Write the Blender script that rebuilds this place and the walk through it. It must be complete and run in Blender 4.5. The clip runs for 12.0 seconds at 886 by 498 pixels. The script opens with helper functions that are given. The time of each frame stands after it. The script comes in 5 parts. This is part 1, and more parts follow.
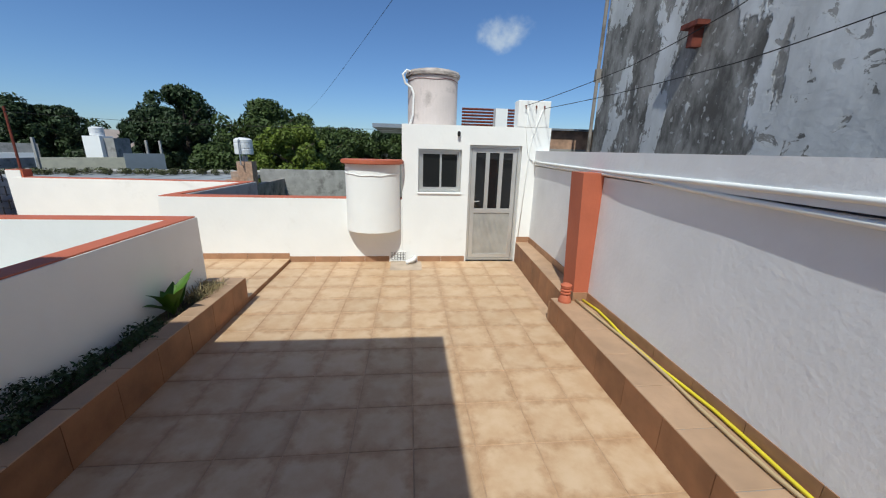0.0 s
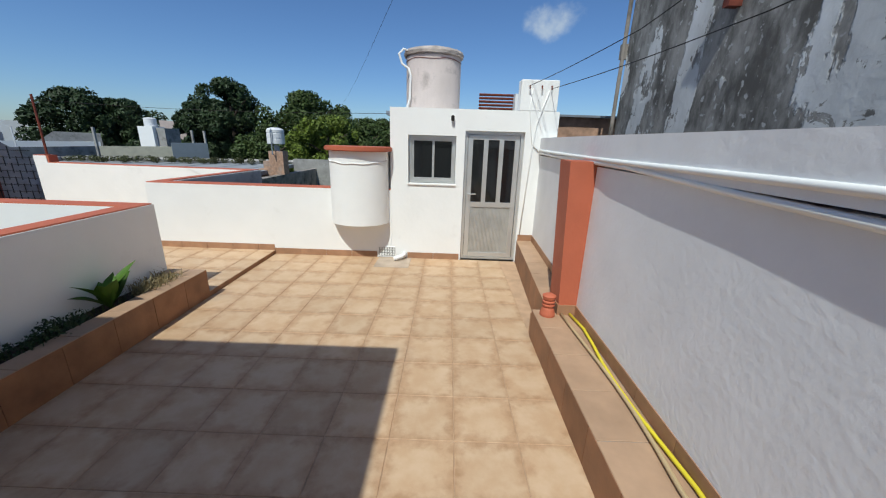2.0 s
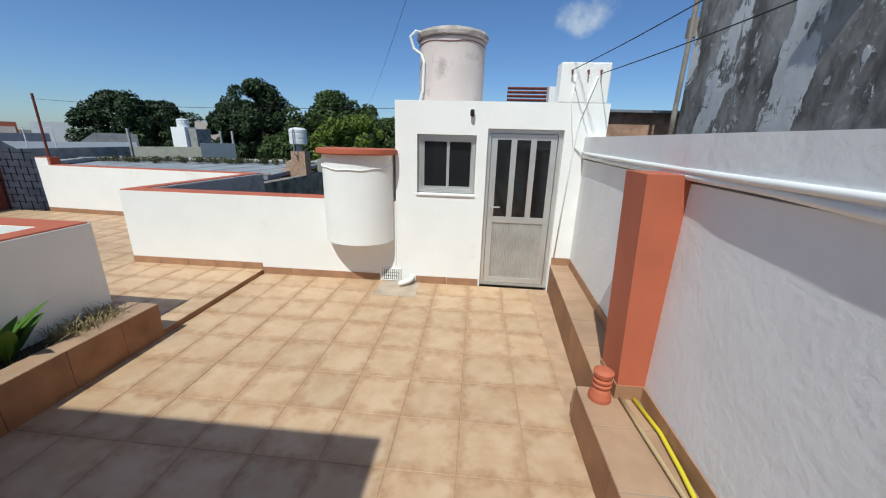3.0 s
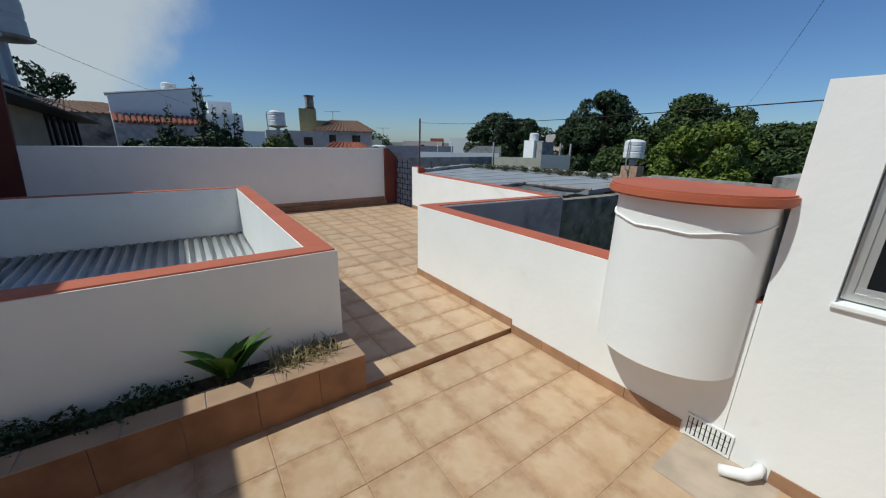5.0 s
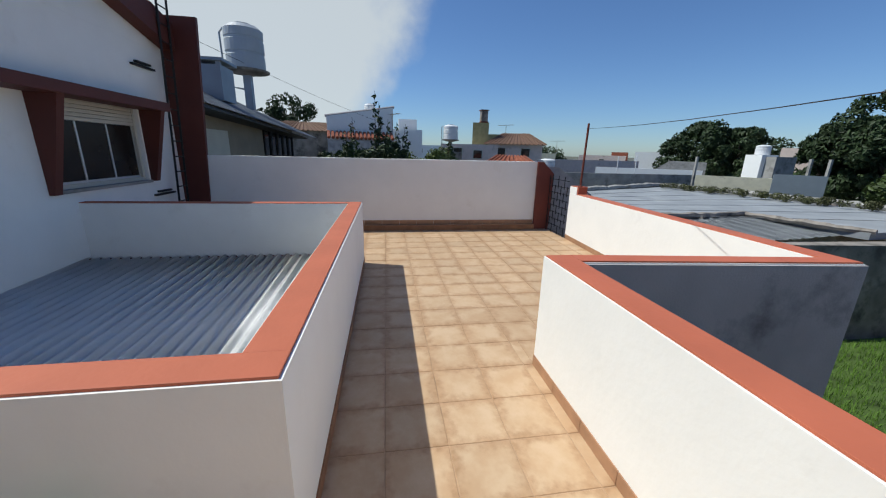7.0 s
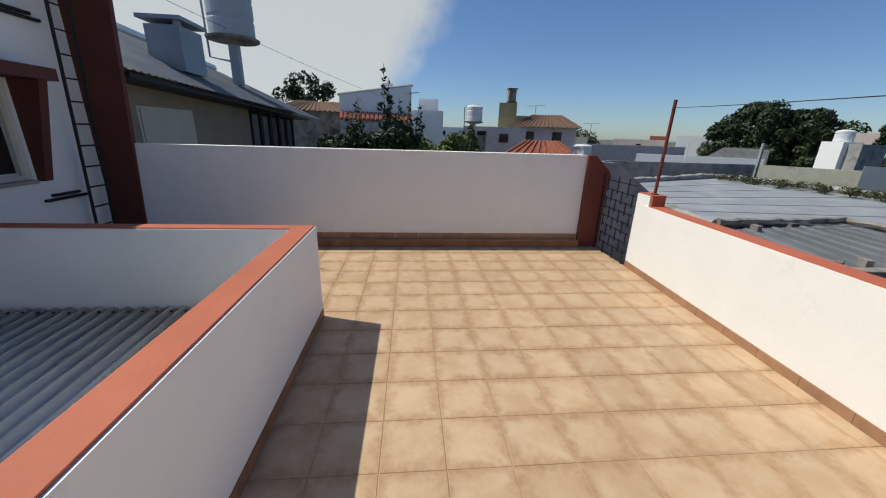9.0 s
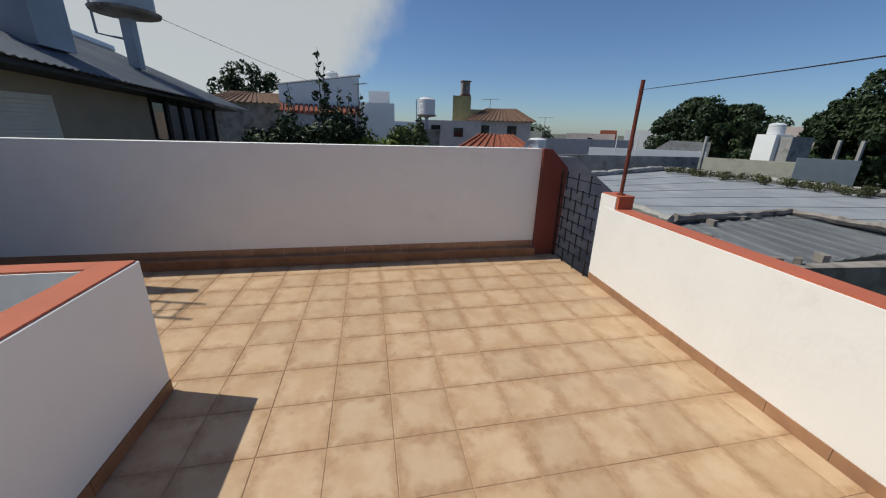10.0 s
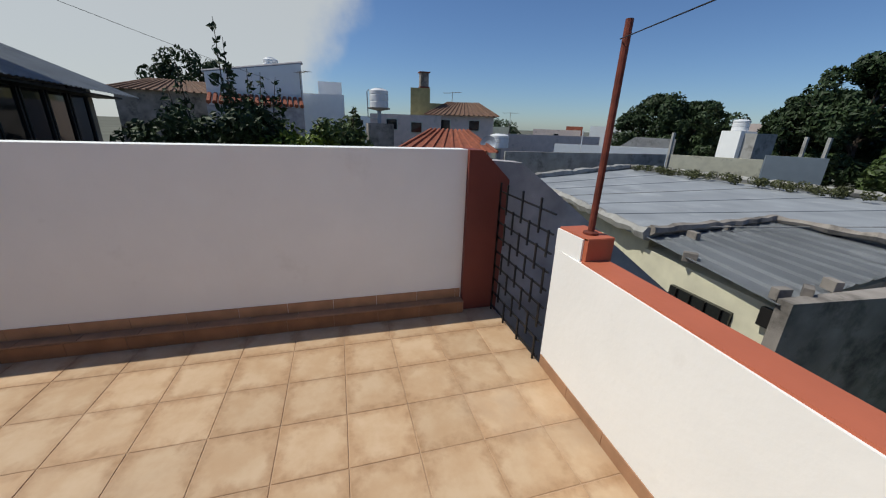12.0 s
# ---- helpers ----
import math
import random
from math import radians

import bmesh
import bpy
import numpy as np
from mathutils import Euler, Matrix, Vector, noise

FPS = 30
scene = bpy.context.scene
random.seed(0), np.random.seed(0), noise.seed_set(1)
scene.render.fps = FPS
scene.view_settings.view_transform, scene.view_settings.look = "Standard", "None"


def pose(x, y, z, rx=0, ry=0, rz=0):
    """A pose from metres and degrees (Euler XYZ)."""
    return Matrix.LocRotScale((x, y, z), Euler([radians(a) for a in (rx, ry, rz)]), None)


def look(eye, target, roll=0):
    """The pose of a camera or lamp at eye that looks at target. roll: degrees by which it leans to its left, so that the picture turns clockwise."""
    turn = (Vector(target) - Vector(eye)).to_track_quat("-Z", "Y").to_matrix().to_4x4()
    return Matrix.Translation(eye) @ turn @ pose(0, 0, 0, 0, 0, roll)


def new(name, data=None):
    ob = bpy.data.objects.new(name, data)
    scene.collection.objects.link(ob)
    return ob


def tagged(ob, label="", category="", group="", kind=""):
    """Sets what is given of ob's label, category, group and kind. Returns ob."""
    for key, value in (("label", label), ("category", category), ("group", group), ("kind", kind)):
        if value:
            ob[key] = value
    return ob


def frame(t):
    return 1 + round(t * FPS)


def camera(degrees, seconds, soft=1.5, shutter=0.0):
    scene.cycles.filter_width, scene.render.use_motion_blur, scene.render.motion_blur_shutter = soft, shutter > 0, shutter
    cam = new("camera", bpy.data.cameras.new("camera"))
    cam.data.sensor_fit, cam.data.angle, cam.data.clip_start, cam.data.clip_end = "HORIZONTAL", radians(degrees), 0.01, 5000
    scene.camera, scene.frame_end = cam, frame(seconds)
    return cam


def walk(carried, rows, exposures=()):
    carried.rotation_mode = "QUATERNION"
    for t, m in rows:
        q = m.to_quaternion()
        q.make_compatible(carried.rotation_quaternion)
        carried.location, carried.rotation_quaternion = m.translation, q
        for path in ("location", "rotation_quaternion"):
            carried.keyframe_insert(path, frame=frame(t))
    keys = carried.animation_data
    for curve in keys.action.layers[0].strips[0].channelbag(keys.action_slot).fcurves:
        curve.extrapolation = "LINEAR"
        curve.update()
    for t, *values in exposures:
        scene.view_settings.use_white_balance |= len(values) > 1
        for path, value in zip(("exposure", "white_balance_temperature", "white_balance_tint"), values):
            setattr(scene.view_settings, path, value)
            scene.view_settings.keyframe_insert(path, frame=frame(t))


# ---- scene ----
cam = camera(102.2, 12.0, soft=1.15)
PATH = [
    (0, (-0.037, 0.258, 1.681), (0.153, 2.175, 1.143), 1.5),
    (0.5, (0.094, 0.139, 1.663), (0.084, 2.064, 1.12), 1.5),
    (1, (0.293, 0.198, 1.639), (0.267, 2.117, 1.077), 1.5),
    (1.5, (0.516, 0.374, 1.624), (0.497, 2.292, 1.055), 1.5),
    (2, (0.637, 0.696, 1.624), (0.621, 2.609, 1.042), 1.8),
    (2.5, (0.708, 1.115, 1.65), (0.672, 3.024, 1.056), 1.9),
    (2.7, (0.737, 1.316, 1.627), (0.678, 3.225, 1.035), 1.8),
    (4.3, (0.663, 2.803, 1.764), (-0.468, 4.342, 1.17), 1.0),
    (4.5, (0.495, 2.889, 1.757), (-0.777, 4.311, 1.158), 1.1),
    (5, (0.273, 3.236, 1.722), (-1.282, 4.353, 1.146), 1.2),
    (5.5, (0.036, 3.558, 1.72), (-1.664, 4.449, 1.158), 1.4),
    (6, (-0.279, 3.954, 1.723), (-2.084, 4.635, 1.197), 1.4),
    (6.5, (-0.658, 4.182, 1.69), (-2.528, 4.664, 1.17), 1.5),
    (7, (-1.106, 4.403, 1.684), (-3.011, 4.708, 1.158), 1.4),
    (7.2, (-1.326, 4.467, 1.665), (-3.239, 4.719, 1.14), 1.4),
    (8.8, (-2.862, 4.896, 1.807), (-4.764, 5.007, 1.2), 0.6),
    (9, (-3.137, 4.897, 1.784), (-5.03, 5.078, 1.165), 1.8),
    (9.5, (-3.613, 5.078, 1.791), (-5.49, 5.348, 1.157), 1.6),
    (10, (-4.093, 5.378, 1.728), (-5.949, 5.766, 1.091), 1.7),
    (10.5, (-4.537, 5.699, 1.721), (-6.374, 6.166, 1.082), 2.0),
    (11, (-4.933, 6.021, 1.709), (-6.76, 6.523, 1.066), 1.9),
    (11.5, (-5.339, 6.333, 1.68), (-7.149, 6.883, 1.03), 2.1),
    (12, (-5.749, 6.597, 1.696), (-7.562, 7.132, 1.044), 2.0),
]
walk(cam, [(t, look(eye, target, roll)) for t, eye, target, roll in PATH],
     exposures=[(0, -0.1, 6350, 3), (0.5, -0.3, 6350, 3), (1.0, -0.22, 6350, 3), (1.5, -0.2, 6300, 3), (2.7, -0.12, 6300, 3), (4.5, -0.28, 6250, 2), (5, -0.38, 6250, 2), (5.5, -0.22, 6300, 3), (7, -0.05, 6450, 4), (9, -0.13, 6900, 6), (10.5, -0.34, 6850, 6), (12, -0.27, 6750, 6)])

# ---- light ----
SUN = Vector((-0.17, -0.56, 0.89)).normalized()
world = bpy.data.worlds.new("world"); scene.world = world; world.use_nodes = True
wn = world.node_tree.nodes; wl = world.node_tree.links
bgn = wn["Background"]; sky = wn.new("ShaderNodeTexSky"); sky.sky_type = "NISHITA"; sky.sun_disc = False
sky.sun_elevation = math.asin(SUN.z); sky.sun_rotation = math.atan2(SUN.x, SUN.y)
sky.altitude = 50; sky.air_density = 1.0; sky.dust_density = 0.3; sky.ozone_density = 2.5
def wnode(kind, **kw):
    t = wn.new(kind)
    for k, v in kw.items(): t.inputs[int(k[1:])].default_value = v
    return t
tint = wn.new("ShaderNodeMix"); tint.data_type = "RGBA"; tint.blend_type = "MULTIPLY"; tint.inputs["Factor"].default_value = 1.0; tint.inputs["B"].default_value = (0.68, 0.85, 1.14, 1)
wl.new(sky.outputs[0], tint.inputs["A"])
wtc = wn.new("ShaderNodeTexCoord"); nz = wnode("ShaderNodeTexNoise", i2=3.2, i3=8.0, i4=0.55); wl.new(wtc.outputs["Generated"], nz.inputs[0])
def cloud(az, el, inner, outer, amount, wob):
    """How much of a cloud covers a direction, round a bearing and a height in degrees."""
    c = Vector((math.sin(radians(az)) * math.cos(radians(el)), math.cos(radians(az)) * math.cos(radians(el)), math.sin(radians(el))))
    dt = wn.new("ShaderNodeVectorMath"); dt.operation = "DOT_PRODUCT"; dt.inputs[1].default_value = c; wl.new(wtc.outputs["Generated"], dt.inputs[0])
    w = wn.new("ShaderNodeMath"); w.operation = "MULTIPLY_ADD"; w.inputs[1].default_value = wob; wl.new(nz.outputs[0], w.inputs[0]); wl.new(dt.outputs["Value"], w.inputs[2])
    r = wn.new("ShaderNodeMapRange"); r.interpolation_type = "SMOOTHSTEP"; r.inputs[1].default_value = math.cos(radians(outer)) + wob * 0.5; r.inputs[2].default_value = math.cos(radians(inner)) + wob * 0.5; r.inputs[4].default_value = amount; wl.new(w.outputs[0], r.inputs[0])
    return r.outputs[0]
out = tint.outputs["Result"]
for args, colour in (((-118, 22, 25, 33, 0.85, 0.20), (6.7, 7.0, 7.25, 1)), ((13.5, 16.5, 0.1, 3.6, 0.75, 0.016), (7.0, 7.5, 8.0, 1))):
    m = wn.new("ShaderNodeMix"); m.data_type = "RGBA"; wl.new(cloud(*args), m.inputs["Factor"]); wl.new(out, m.inputs["A"]); m.inputs["B"].default_value = colour; out = m.outputs["Result"]
wl.new(out, bgn.inputs[0]); bgn.inputs[1].default_value = 0.10
sl = bpy.data.lights.new("sun", "SUN"); sl.energy = 4.4; sl.angle = radians(0.53); sl.color = (1.0, 0.98, 0.93)
sun = new("sun", sl); sun.matrix_world = look(SUN * 50, (0, 0, 0))
scene.view_settings.exposure = 0.0
tagged(sun, kind="structure")

# ---- materials ----
def mat(name, color, rough=0.8, metal=0.0, var=0.1, scale=3.0, bump=0.1, bscale=60.0, dirt=None, dirt_amt=0.0, dscale=1.5, obj_var=0.0, island_var=0.0, spec=0.4):
    m = bpy.data.materials.new(name); m.use_nodes = True
    n, l = m.node_tree.nodes, m.node_tree.links
    b = n["Principled BSDF"]; b.inputs["Roughness"].default_value = rough; b.inputs["Metallic"].default_value = metal
    b.inputs["Specular IOR Level"].default_value = spec
    tc = n.new("ShaderNodeTexCoord"); src = tc.outputs["Object"]
    geo = n.new("ShaderNodeNewGeometry"); src = geo.outputs["Position"]
    n1 = n.new("ShaderNodeTexNoise"); n1.inputs["Scale"].default_value = scale; n1.inputs["Detail"].default_value = 5
    l.new(src, n1.inputs["Vector"])
    rgb = n.new("ShaderNodeMix"); rgb.data_type = "RGBA"
    c = Vector(color)
    rgb.inputs["A"].default_value = (*(c * (1 - var)), 1); rgb.inputs["B"].default_value = (*[min(1, v * (1 + var)) for v in c], 1)
    cr = n.new("ShaderNodeMapRange"); cr.inputs[1].default_value = 0.3; cr.inputs[2].default_value = 0.7
    l.new(n1.outputs[0], cr.inputs[0]); l.new(cr.outputs[0], rgb.inputs["Factor"])
    out = rgb.outputs["Result"]
    if dirt:
        n2 = n.new("ShaderNodeTexNoise"); n2.inputs["Scale"].default_value = dscale; n2.inputs["Detail"].default_value = 9; n2.inputs["Roughness"].default_value = 0.65
        l.new(src, n2.inputs["Vector"])
        r2 = n.new("ShaderNodeMapRange"); r2.inputs[1].default_value = 0.62 - dirt_amt * 0.3; r2.inputs[2].default_value = 0.80 - dirt_amt * 0.3
        l.new(n2.outputs[0], r2.inputs[0])
        mx = n.new("ShaderNodeMix"); mx.data_type = "RGBA"; l.new(r2.outputs[0], mx.inputs["Factor"]); l.new(out, mx.inputs["A"]); mx.inputs["B"].default_value = (*dirt, 1)
        out = mx.outputs["Result"]
    if obj_var or island_var:
        hs = n.new("ShaderNodeHueSaturation"); rr = n.new("ShaderNodeMapRange")
        if obj_var:
            oi = n.new("ShaderNodeObjectInfo"); l.new(oi.outputs["Random"], rr.inputs[0])
        else:
            l.new(geo.outputs["Random Per Island"], rr.inputs[0])
        v = obj_var or island_var
        rr.inputs[3].default_value = 1 - v; rr.inputs[4].default_value = 1 + v
        l.new(rr.outputs[0], hs.inputs["Value"]); l.new(out, hs.inputs["Color"]); out = hs.outputs[0]
    l.new(out, b.inputs["Base Color"])
    if bump:
        nb = n.new("ShaderNodeTexNoise"); nb.inputs["Scale"].default_value = bscale; nb.inputs["Detail"].default_value = 4; l.new(src, nb.inputs["Vector"])
        bp = n.new("ShaderNodeBump"); bp.inputs["Strength"].default_value = bump; bp.inputs["Distance"].default_value = 0.02
        l.new(nb.outputs[0], bp.inputs["Height"]); l.new(bp.outputs[0], b.inputs["Normal"])
    return m

WHITE = mat("white_paint", (0.84, 0.84, 0.82), 0.7, var=0.02, bump=0.10, bscale=18, dirt=(0.74, 0.73, 0.70), dirt_amt=0.02, dscale=2)
GREYW = mat("pale_grey_paint", (0.80, 0.81, 0.83), 0.7, var=0.04, bump=0.15, bscale=25)
TERRA = mat("terracotta_paint", (0.46, 0.125, 0.065), 0.65, var=0.08, bump=0.1, bscale=30)
DKRED = mat("dark_red_paint", (0.17, 0.038, 0.025), 0.6, var=0.1, bump=0.1)
GROUT = mat("tile_grout", (0.45, 0.30, 0.19), 0.9, var=0.15, scale=8)
LEDGET = mat("ledge_tile", (0.40, 0.26, 0.165), 0.55, var=0.12, scale=6, bump=0.05, obj_var=0.08)
SKIRT = mat("skirting_tile", (0.36, 0.20, 0.115), 0.5, var=0.15, scale=8, bump=0.05, obj_var=0.1)
# brown of the upright tiles, darkened to carry the shade on their faces
RISER_SHADED = mat("shaded_riser_tile", (0.265, 0.125, 0.062), 0.5, var=0.25, scale=5, bump=0.05, obj_var=0.1)
CEMENT = mat("grey_cement", (0.27, 0.24, 0.212), 0.9, var=0.3, scale=2, bump=0.3, dirt=(0.08, 0.07, 0.06), dirt_amt=0.4)
LTCEM = mat("pale_cement", (0.32, 0.31, 0.29), 0.9, var=0.2, scale=2, bump=0.3, dirt=(0.12, 0.11, 0.10), dirt_amt=0.3)
ALU = mat("aluminium", (0.62, 0.62, 0.60), 0.35, 0.6, var=0.05, bump=0.0)
SHEET = mat("shed_sheet", (0.27, 0.285, 0.30), 0.7, 0.0, var=0.15, scale=0.8, bump=0.05, dirt=(0.40, 0.41, 0.42), dirt_amt=0.25, dscale=0.7)
METAL = mat("galvanised_sheet", (0.93, 0.94, 0.94), 0.5, 0.0, var=0.1, scale=2, bump=0.02)
BLACK = mat("black_iron_and_eave_shade", (0.02, 0.018, 0.017), 0.5, 0.3, var=0.2, bump=0.05)
RUST = mat("rusty_iron", (0.16, 0.04, 0.025), 0.7, 0.2, var=0.3, scale=15, bump=0.1)
PVC = mat("white_pvc", (0.82, 0.82, 0.80), 0.35, var=0.03, bump=0.0)
SOIL = mat("dark_soil", (0.05, 0.035, 0.025), 0.95, var=0.5, scale=20, bump=0.8, bscale=40)

# ---- mesh helpers ----
def link(name, bm, material, parent=None, label="", smooth=False):
    me = bpy.data.meshes.new(name); bm.to_mesh(me); bm.free()
    me.materials.append(material)
    if smooth:
        for p in me.polygons: p.use_smooth = True
    ob = new(name, me)
    if parent: ob.parent = parent
    if label: tagged(ob, label=label)
    return ob

part = link

def thing(name, at, label, category, group=""):
    category = category or "window"
    e = new(name); e.location = at; e.empty_display_size = 0.1
    return tagged(e, label=label, category=category, group=group)

def box(bm, x0, x1, y0, y1, z0, z1, bevel=0.0):
    vs = [bm.verts.new(p) for p in ((x0, y0, z0), (x1, y0, z0), (x1, y1, z0), (x0, y1, z0), (x0, y0, z1), (x1, y0, z1), (x1, y1, z1), (x0, y1, z1))]
    fs = [bm.faces.new([vs[i] for i in f]) for f in ((3, 2, 1, 0), (4, 5, 6, 7), (0, 1, 5, 4), (1, 2, 6, 5), (2, 3, 7, 6), (3, 0, 4, 7))]
    if bevel:
        es = {e for f in fs for e in f.edges}
        bmesh.ops.bevel(bm, geom=list(es), offset=bevel, segments=2, affect="EDGES", profile=0.6)

def boxes(*bs, bevel=0.0):
    bm = bmesh.new()
    for b in bs:
        t = bmesh.new(); box(t, *b, bevel=bevel); me = bpy.data.meshes.new("t"); t.to_mesh(me); t.free(); bm.from_mesh(me); bpy.data.meshes.remove(me)
    return bm

def prism(pts, axis, a, b):
    """A closed prism from a polygon in the two other axes, from a to b along axis."""
    bm = bmesh.new()
    def P(u, v, w):
        return (w, u, v) if axis == "x" else (u, w, v) if axis == "y" else (u, v, w)
    lo = [bm.verts.new(P(u, v, a)) for u, v in pts]; hi = [bm.verts.new(P(u, v, b)) for u, v in pts]
    bm.faces.new(lo); bm.faces.new(hi[::-1]); n = len(pts)
    for i in range(n): bm.faces.new((lo[i], hi[i], hi[(i + 1) % n], lo[(i + 1) % n]))
    bmesh.ops.recalc_face_normals(bm, faces=bm.faces)
    return bm

def lathe(prof, at=(0, 0, 0), seg=32, a0=0.0, a1=2 * math.pi):
    """Turns (radius, height) points round z."""
    bm = bmesh.new(); full = abs(a1 - a0 - 2 * math.pi) < 1e-6; n = seg if full else seg + 1; rings = []
    for r, z in prof:
        rings.append([bm.verts.new((at[0] + r * math.cos(a0 + (a1 - a0) * i / seg), at[1] + r * math.sin(a0 + (a1 - a0) * i / seg), at[2] + z)) for i in range(n)])
    for A, B in zip(rings, rings[1:]):
        for i in range(seg): bm.faces.new((A[i], A[(i + 1) % n], B[(i + 1) % n], B[i]))
    for ring, flip in ((rings[0], True), (rings[-1], False)):
        bm.faces.new(ring[::-1] if flip else ring)
    bmesh.ops.remove_doubles(bm, verts=bm.verts, dist=1e-5)
    bmesh.ops.recalc_face_normals(bm, faces=bm.faces)
    return bm

def tube(points, r, seg=8, bm=None):
    """A round bar through points."""
    bm = bm or bmesh.new(); pts = [Vector(p) for p in points]; rings = []; u = None
    for i, p in enumerate(pts):
        d = (pts[min(i + 1, len(pts) - 1)] - pts[max(i - 1, 0)]).normalized()
        if u is None: u = d.orthogonal().normalized()
        u = (u - d * u.dot(d)).normalized(); v = d.cross(u)
        rr = r[i] if isinstance(r, (list, tuple)) else r
        rings.append([bm.verts.new(p + u * rr * math.cos(k * 2 * math.pi / seg) + v * rr * math.sin(k * 2 * math.pi / seg)) for k in range(seg)])
    for A, B in zip(rings, rings[1:]):
        for k in range(seg): bm.faces.new((A[k], A[(k + 1) % seg], B[(k + 1) % seg], B[k]))
    bm.faces.new(rings[0][::-1]); bm.faces.new(rings[-1])
    return bm

def struct(name, bm, material, label="", smooth=False):
    ob = link(name, bm, material, smooth=smooth)
    return tagged(ob, label=label, kind="structure")

# ---- plan numbers ----
P = 0.3657           # tile pitch
U = 0.05            # upper floor
YW = 5.545           # north face of lower terrace
YB = 4.055            # light well outer face
XE = 1.735            # east wall face
XF = -8.65           # west wall face
YN = 7.95            # upper terrace north wall face
TOP = 0.965          # parapet tops


XT, YT = 0.353, 2.312        # a joint crossing of the lower floor
XU, YU = -5.69, 5.098        # a joint crossing of the upper floor

def coped(name, wall_boxes, cop_boxes, label="white painted masonry parapet wall", m=None, top=TOP):
    ob = struct(name, boxes(*wall_boxes), m or WHITE, label)
    link("parapet_coping", boxes(*[(a, b, c, d, top - 0.012, top) for a, b, c, d in cop_boxes], bevel=0.003), TERRA, ob, "flat terracotta painted top of the wall")
    return ob

# floors
struct("floor", boxes((-1.80, 1.62, -3.0, YW, -0.25, -0.004)), GROUT, "lower terrace floor bed of brown grout")
struct("floor_upper", boxes((-8.65, -1.815, YB, YW, -0.25, U - 0.004), (-8.65, -3.34, YW, YN - 0.09, -0.25, U - 0.004), (-8.65, -6.3, YN - 0.09, YN, -0.25, U - 0.004), (-8.65, -6.34, -0.1, YB, -0.25, U - 0.004)), GROUT, "upper terrace floor bed of brown grout")
struct("slab", boxes((-8.9, 2.07, -6.0, YW, -3.0, -0.26), (-8.9, -3.36, YW, 7.86, -3.0, -0.26)), CEMENT, "building body under the terraces")

OUTC = mat("stained_grey_render", (0.50, 0.47, 0.46), 0.9, var=0.15, scale=1.5, bump=0.2, dirt=(0.16, 0.15, 0.15), dirt_amt=0.25, dscale=1.2)
# DKRED again with shade mixed into the colour, for the shaded house front
DKRED_SHADED = mat("dark_red_paint_shaded", (0.10, 0.024, 0.016), 0.6, var=0.1, bump=0.1)
# parapets
T = TOP - 0.012
coped("wall_north", [(-3.50, -0.138, YW, YW + 0.20, -3.0, T)], [(-3.49, -0.138, YW + 0.012, YW + 0.20)])
# the side wall and the upper north wall run a little out of square
side = struct("wall_side", prism([(-3.50, YW + 0.2), (-3.33, YW + 0.2), (-3.12, 7.89), (-3.29, 7.695)], "z", -0.3, T), WHITE, "white painted masonry parapet wall")
link("parapet_coping", prism([(-3.488, YW + 0.2), (-3.336, YW + 0.2), (-3.128, 7.88), (-3.278, 7.71)], "z", TOP - 0.012, TOP), TERRA, side, "flat terracotta painted top of the wall")
struct("wall_side_outer", prism([(-3.33, YW + 0.2), (-3.315, YW + 0.2), (-3.105, 7.89), (-3.12, 7.89)], "z", -3.0, T - 0.01), OUTC, "bare grey render on the garden side")
north = struct("wall_upper_north", prism([(-7.70, YN), (-3.29, 7.695), (-3.12, 7.89), (-7.70, YN + 0.2)], "z", -0.3, T), WHITE, "white painted masonry parapet wall")
link("parapet_coping", prism([(-7.42, YN - 0.004), (-3.278, 7.71), (-3.128, 7.88), (-7.42, YN + 0.172)], "z", TOP - 0.012, TOP), TERRA, north, "flat terracotta painted top of the wall")
struct("wall_upper_north_outer", prism([(-7.70, YN + 0.2), (-3.105, 7.89), (-3.105, 7.905), (-7.70, YN + 0.215)], "z", -3.0, T - 0.01), OUTC, "bare grey render on the garden side")
pier = struct("pier", boxes((-7.70, -7.44, YN - 0.002, YN + 0.2, T + 0.001, 1.09)), WHITE, "raised white end of the parapet")
link("parapet_coping", boxes((-7.695, -7.41, YN + 0.01, YN + 0.195, 1.09, 1.102), (-7.44, -7.405, YN + 0.01, YN + 0.19, T, 1.098)), TERRA, pier, "terracotta painted top of the raised end")
# light well
w = coped("wall_well", [(-2.36, -2.18, 0.6, YB, -0.3, T), (-6.33, -2.36, YB - 0.19, YB, -0.3, T), (-6.33, -6.19, 0.6, YB - 0.19, -0.3, T)],
          [(-2.35, -2.19, 0.6, YB - 0.012), (-6.32, -2.35, YB - 0.18, YB - 0.012), (-6.32, -6.20, 0.6, YB - 0.18)], "white parapet round a light well with a corrugated roof")
bm = bmesh.new(); n = 300; rows_ = []
for i in range(n + 1):
    y = 0.6 + (YB - 0.19 - 0.6) * i / n; zz = 0.014 * math.sin(y * 2 * math.pi / 0.115)
    rows_.append([bm.verts.new((x, y, z + zz)) for x, z in ((-6.16, 0.25), (-4.3, 0.18), (-2.36, 0.10))])
for a, b in zip(rows_, rows_[1:]):
    for k in range(2): bm.faces.new((a[k], a[k + 1], b[k + 1], b[k]))
bmesh.ops.solidify(bm, geom=bm.faces[:], thickness=0.002)
e = thing("corrugated_roof", (0, 0, 0), "pale grey corrugated metal sheet roof inside the light well", "roof")
link("corrugated_sheet", bm, METAL, e, smooth=True)
bm = bmesh.new()
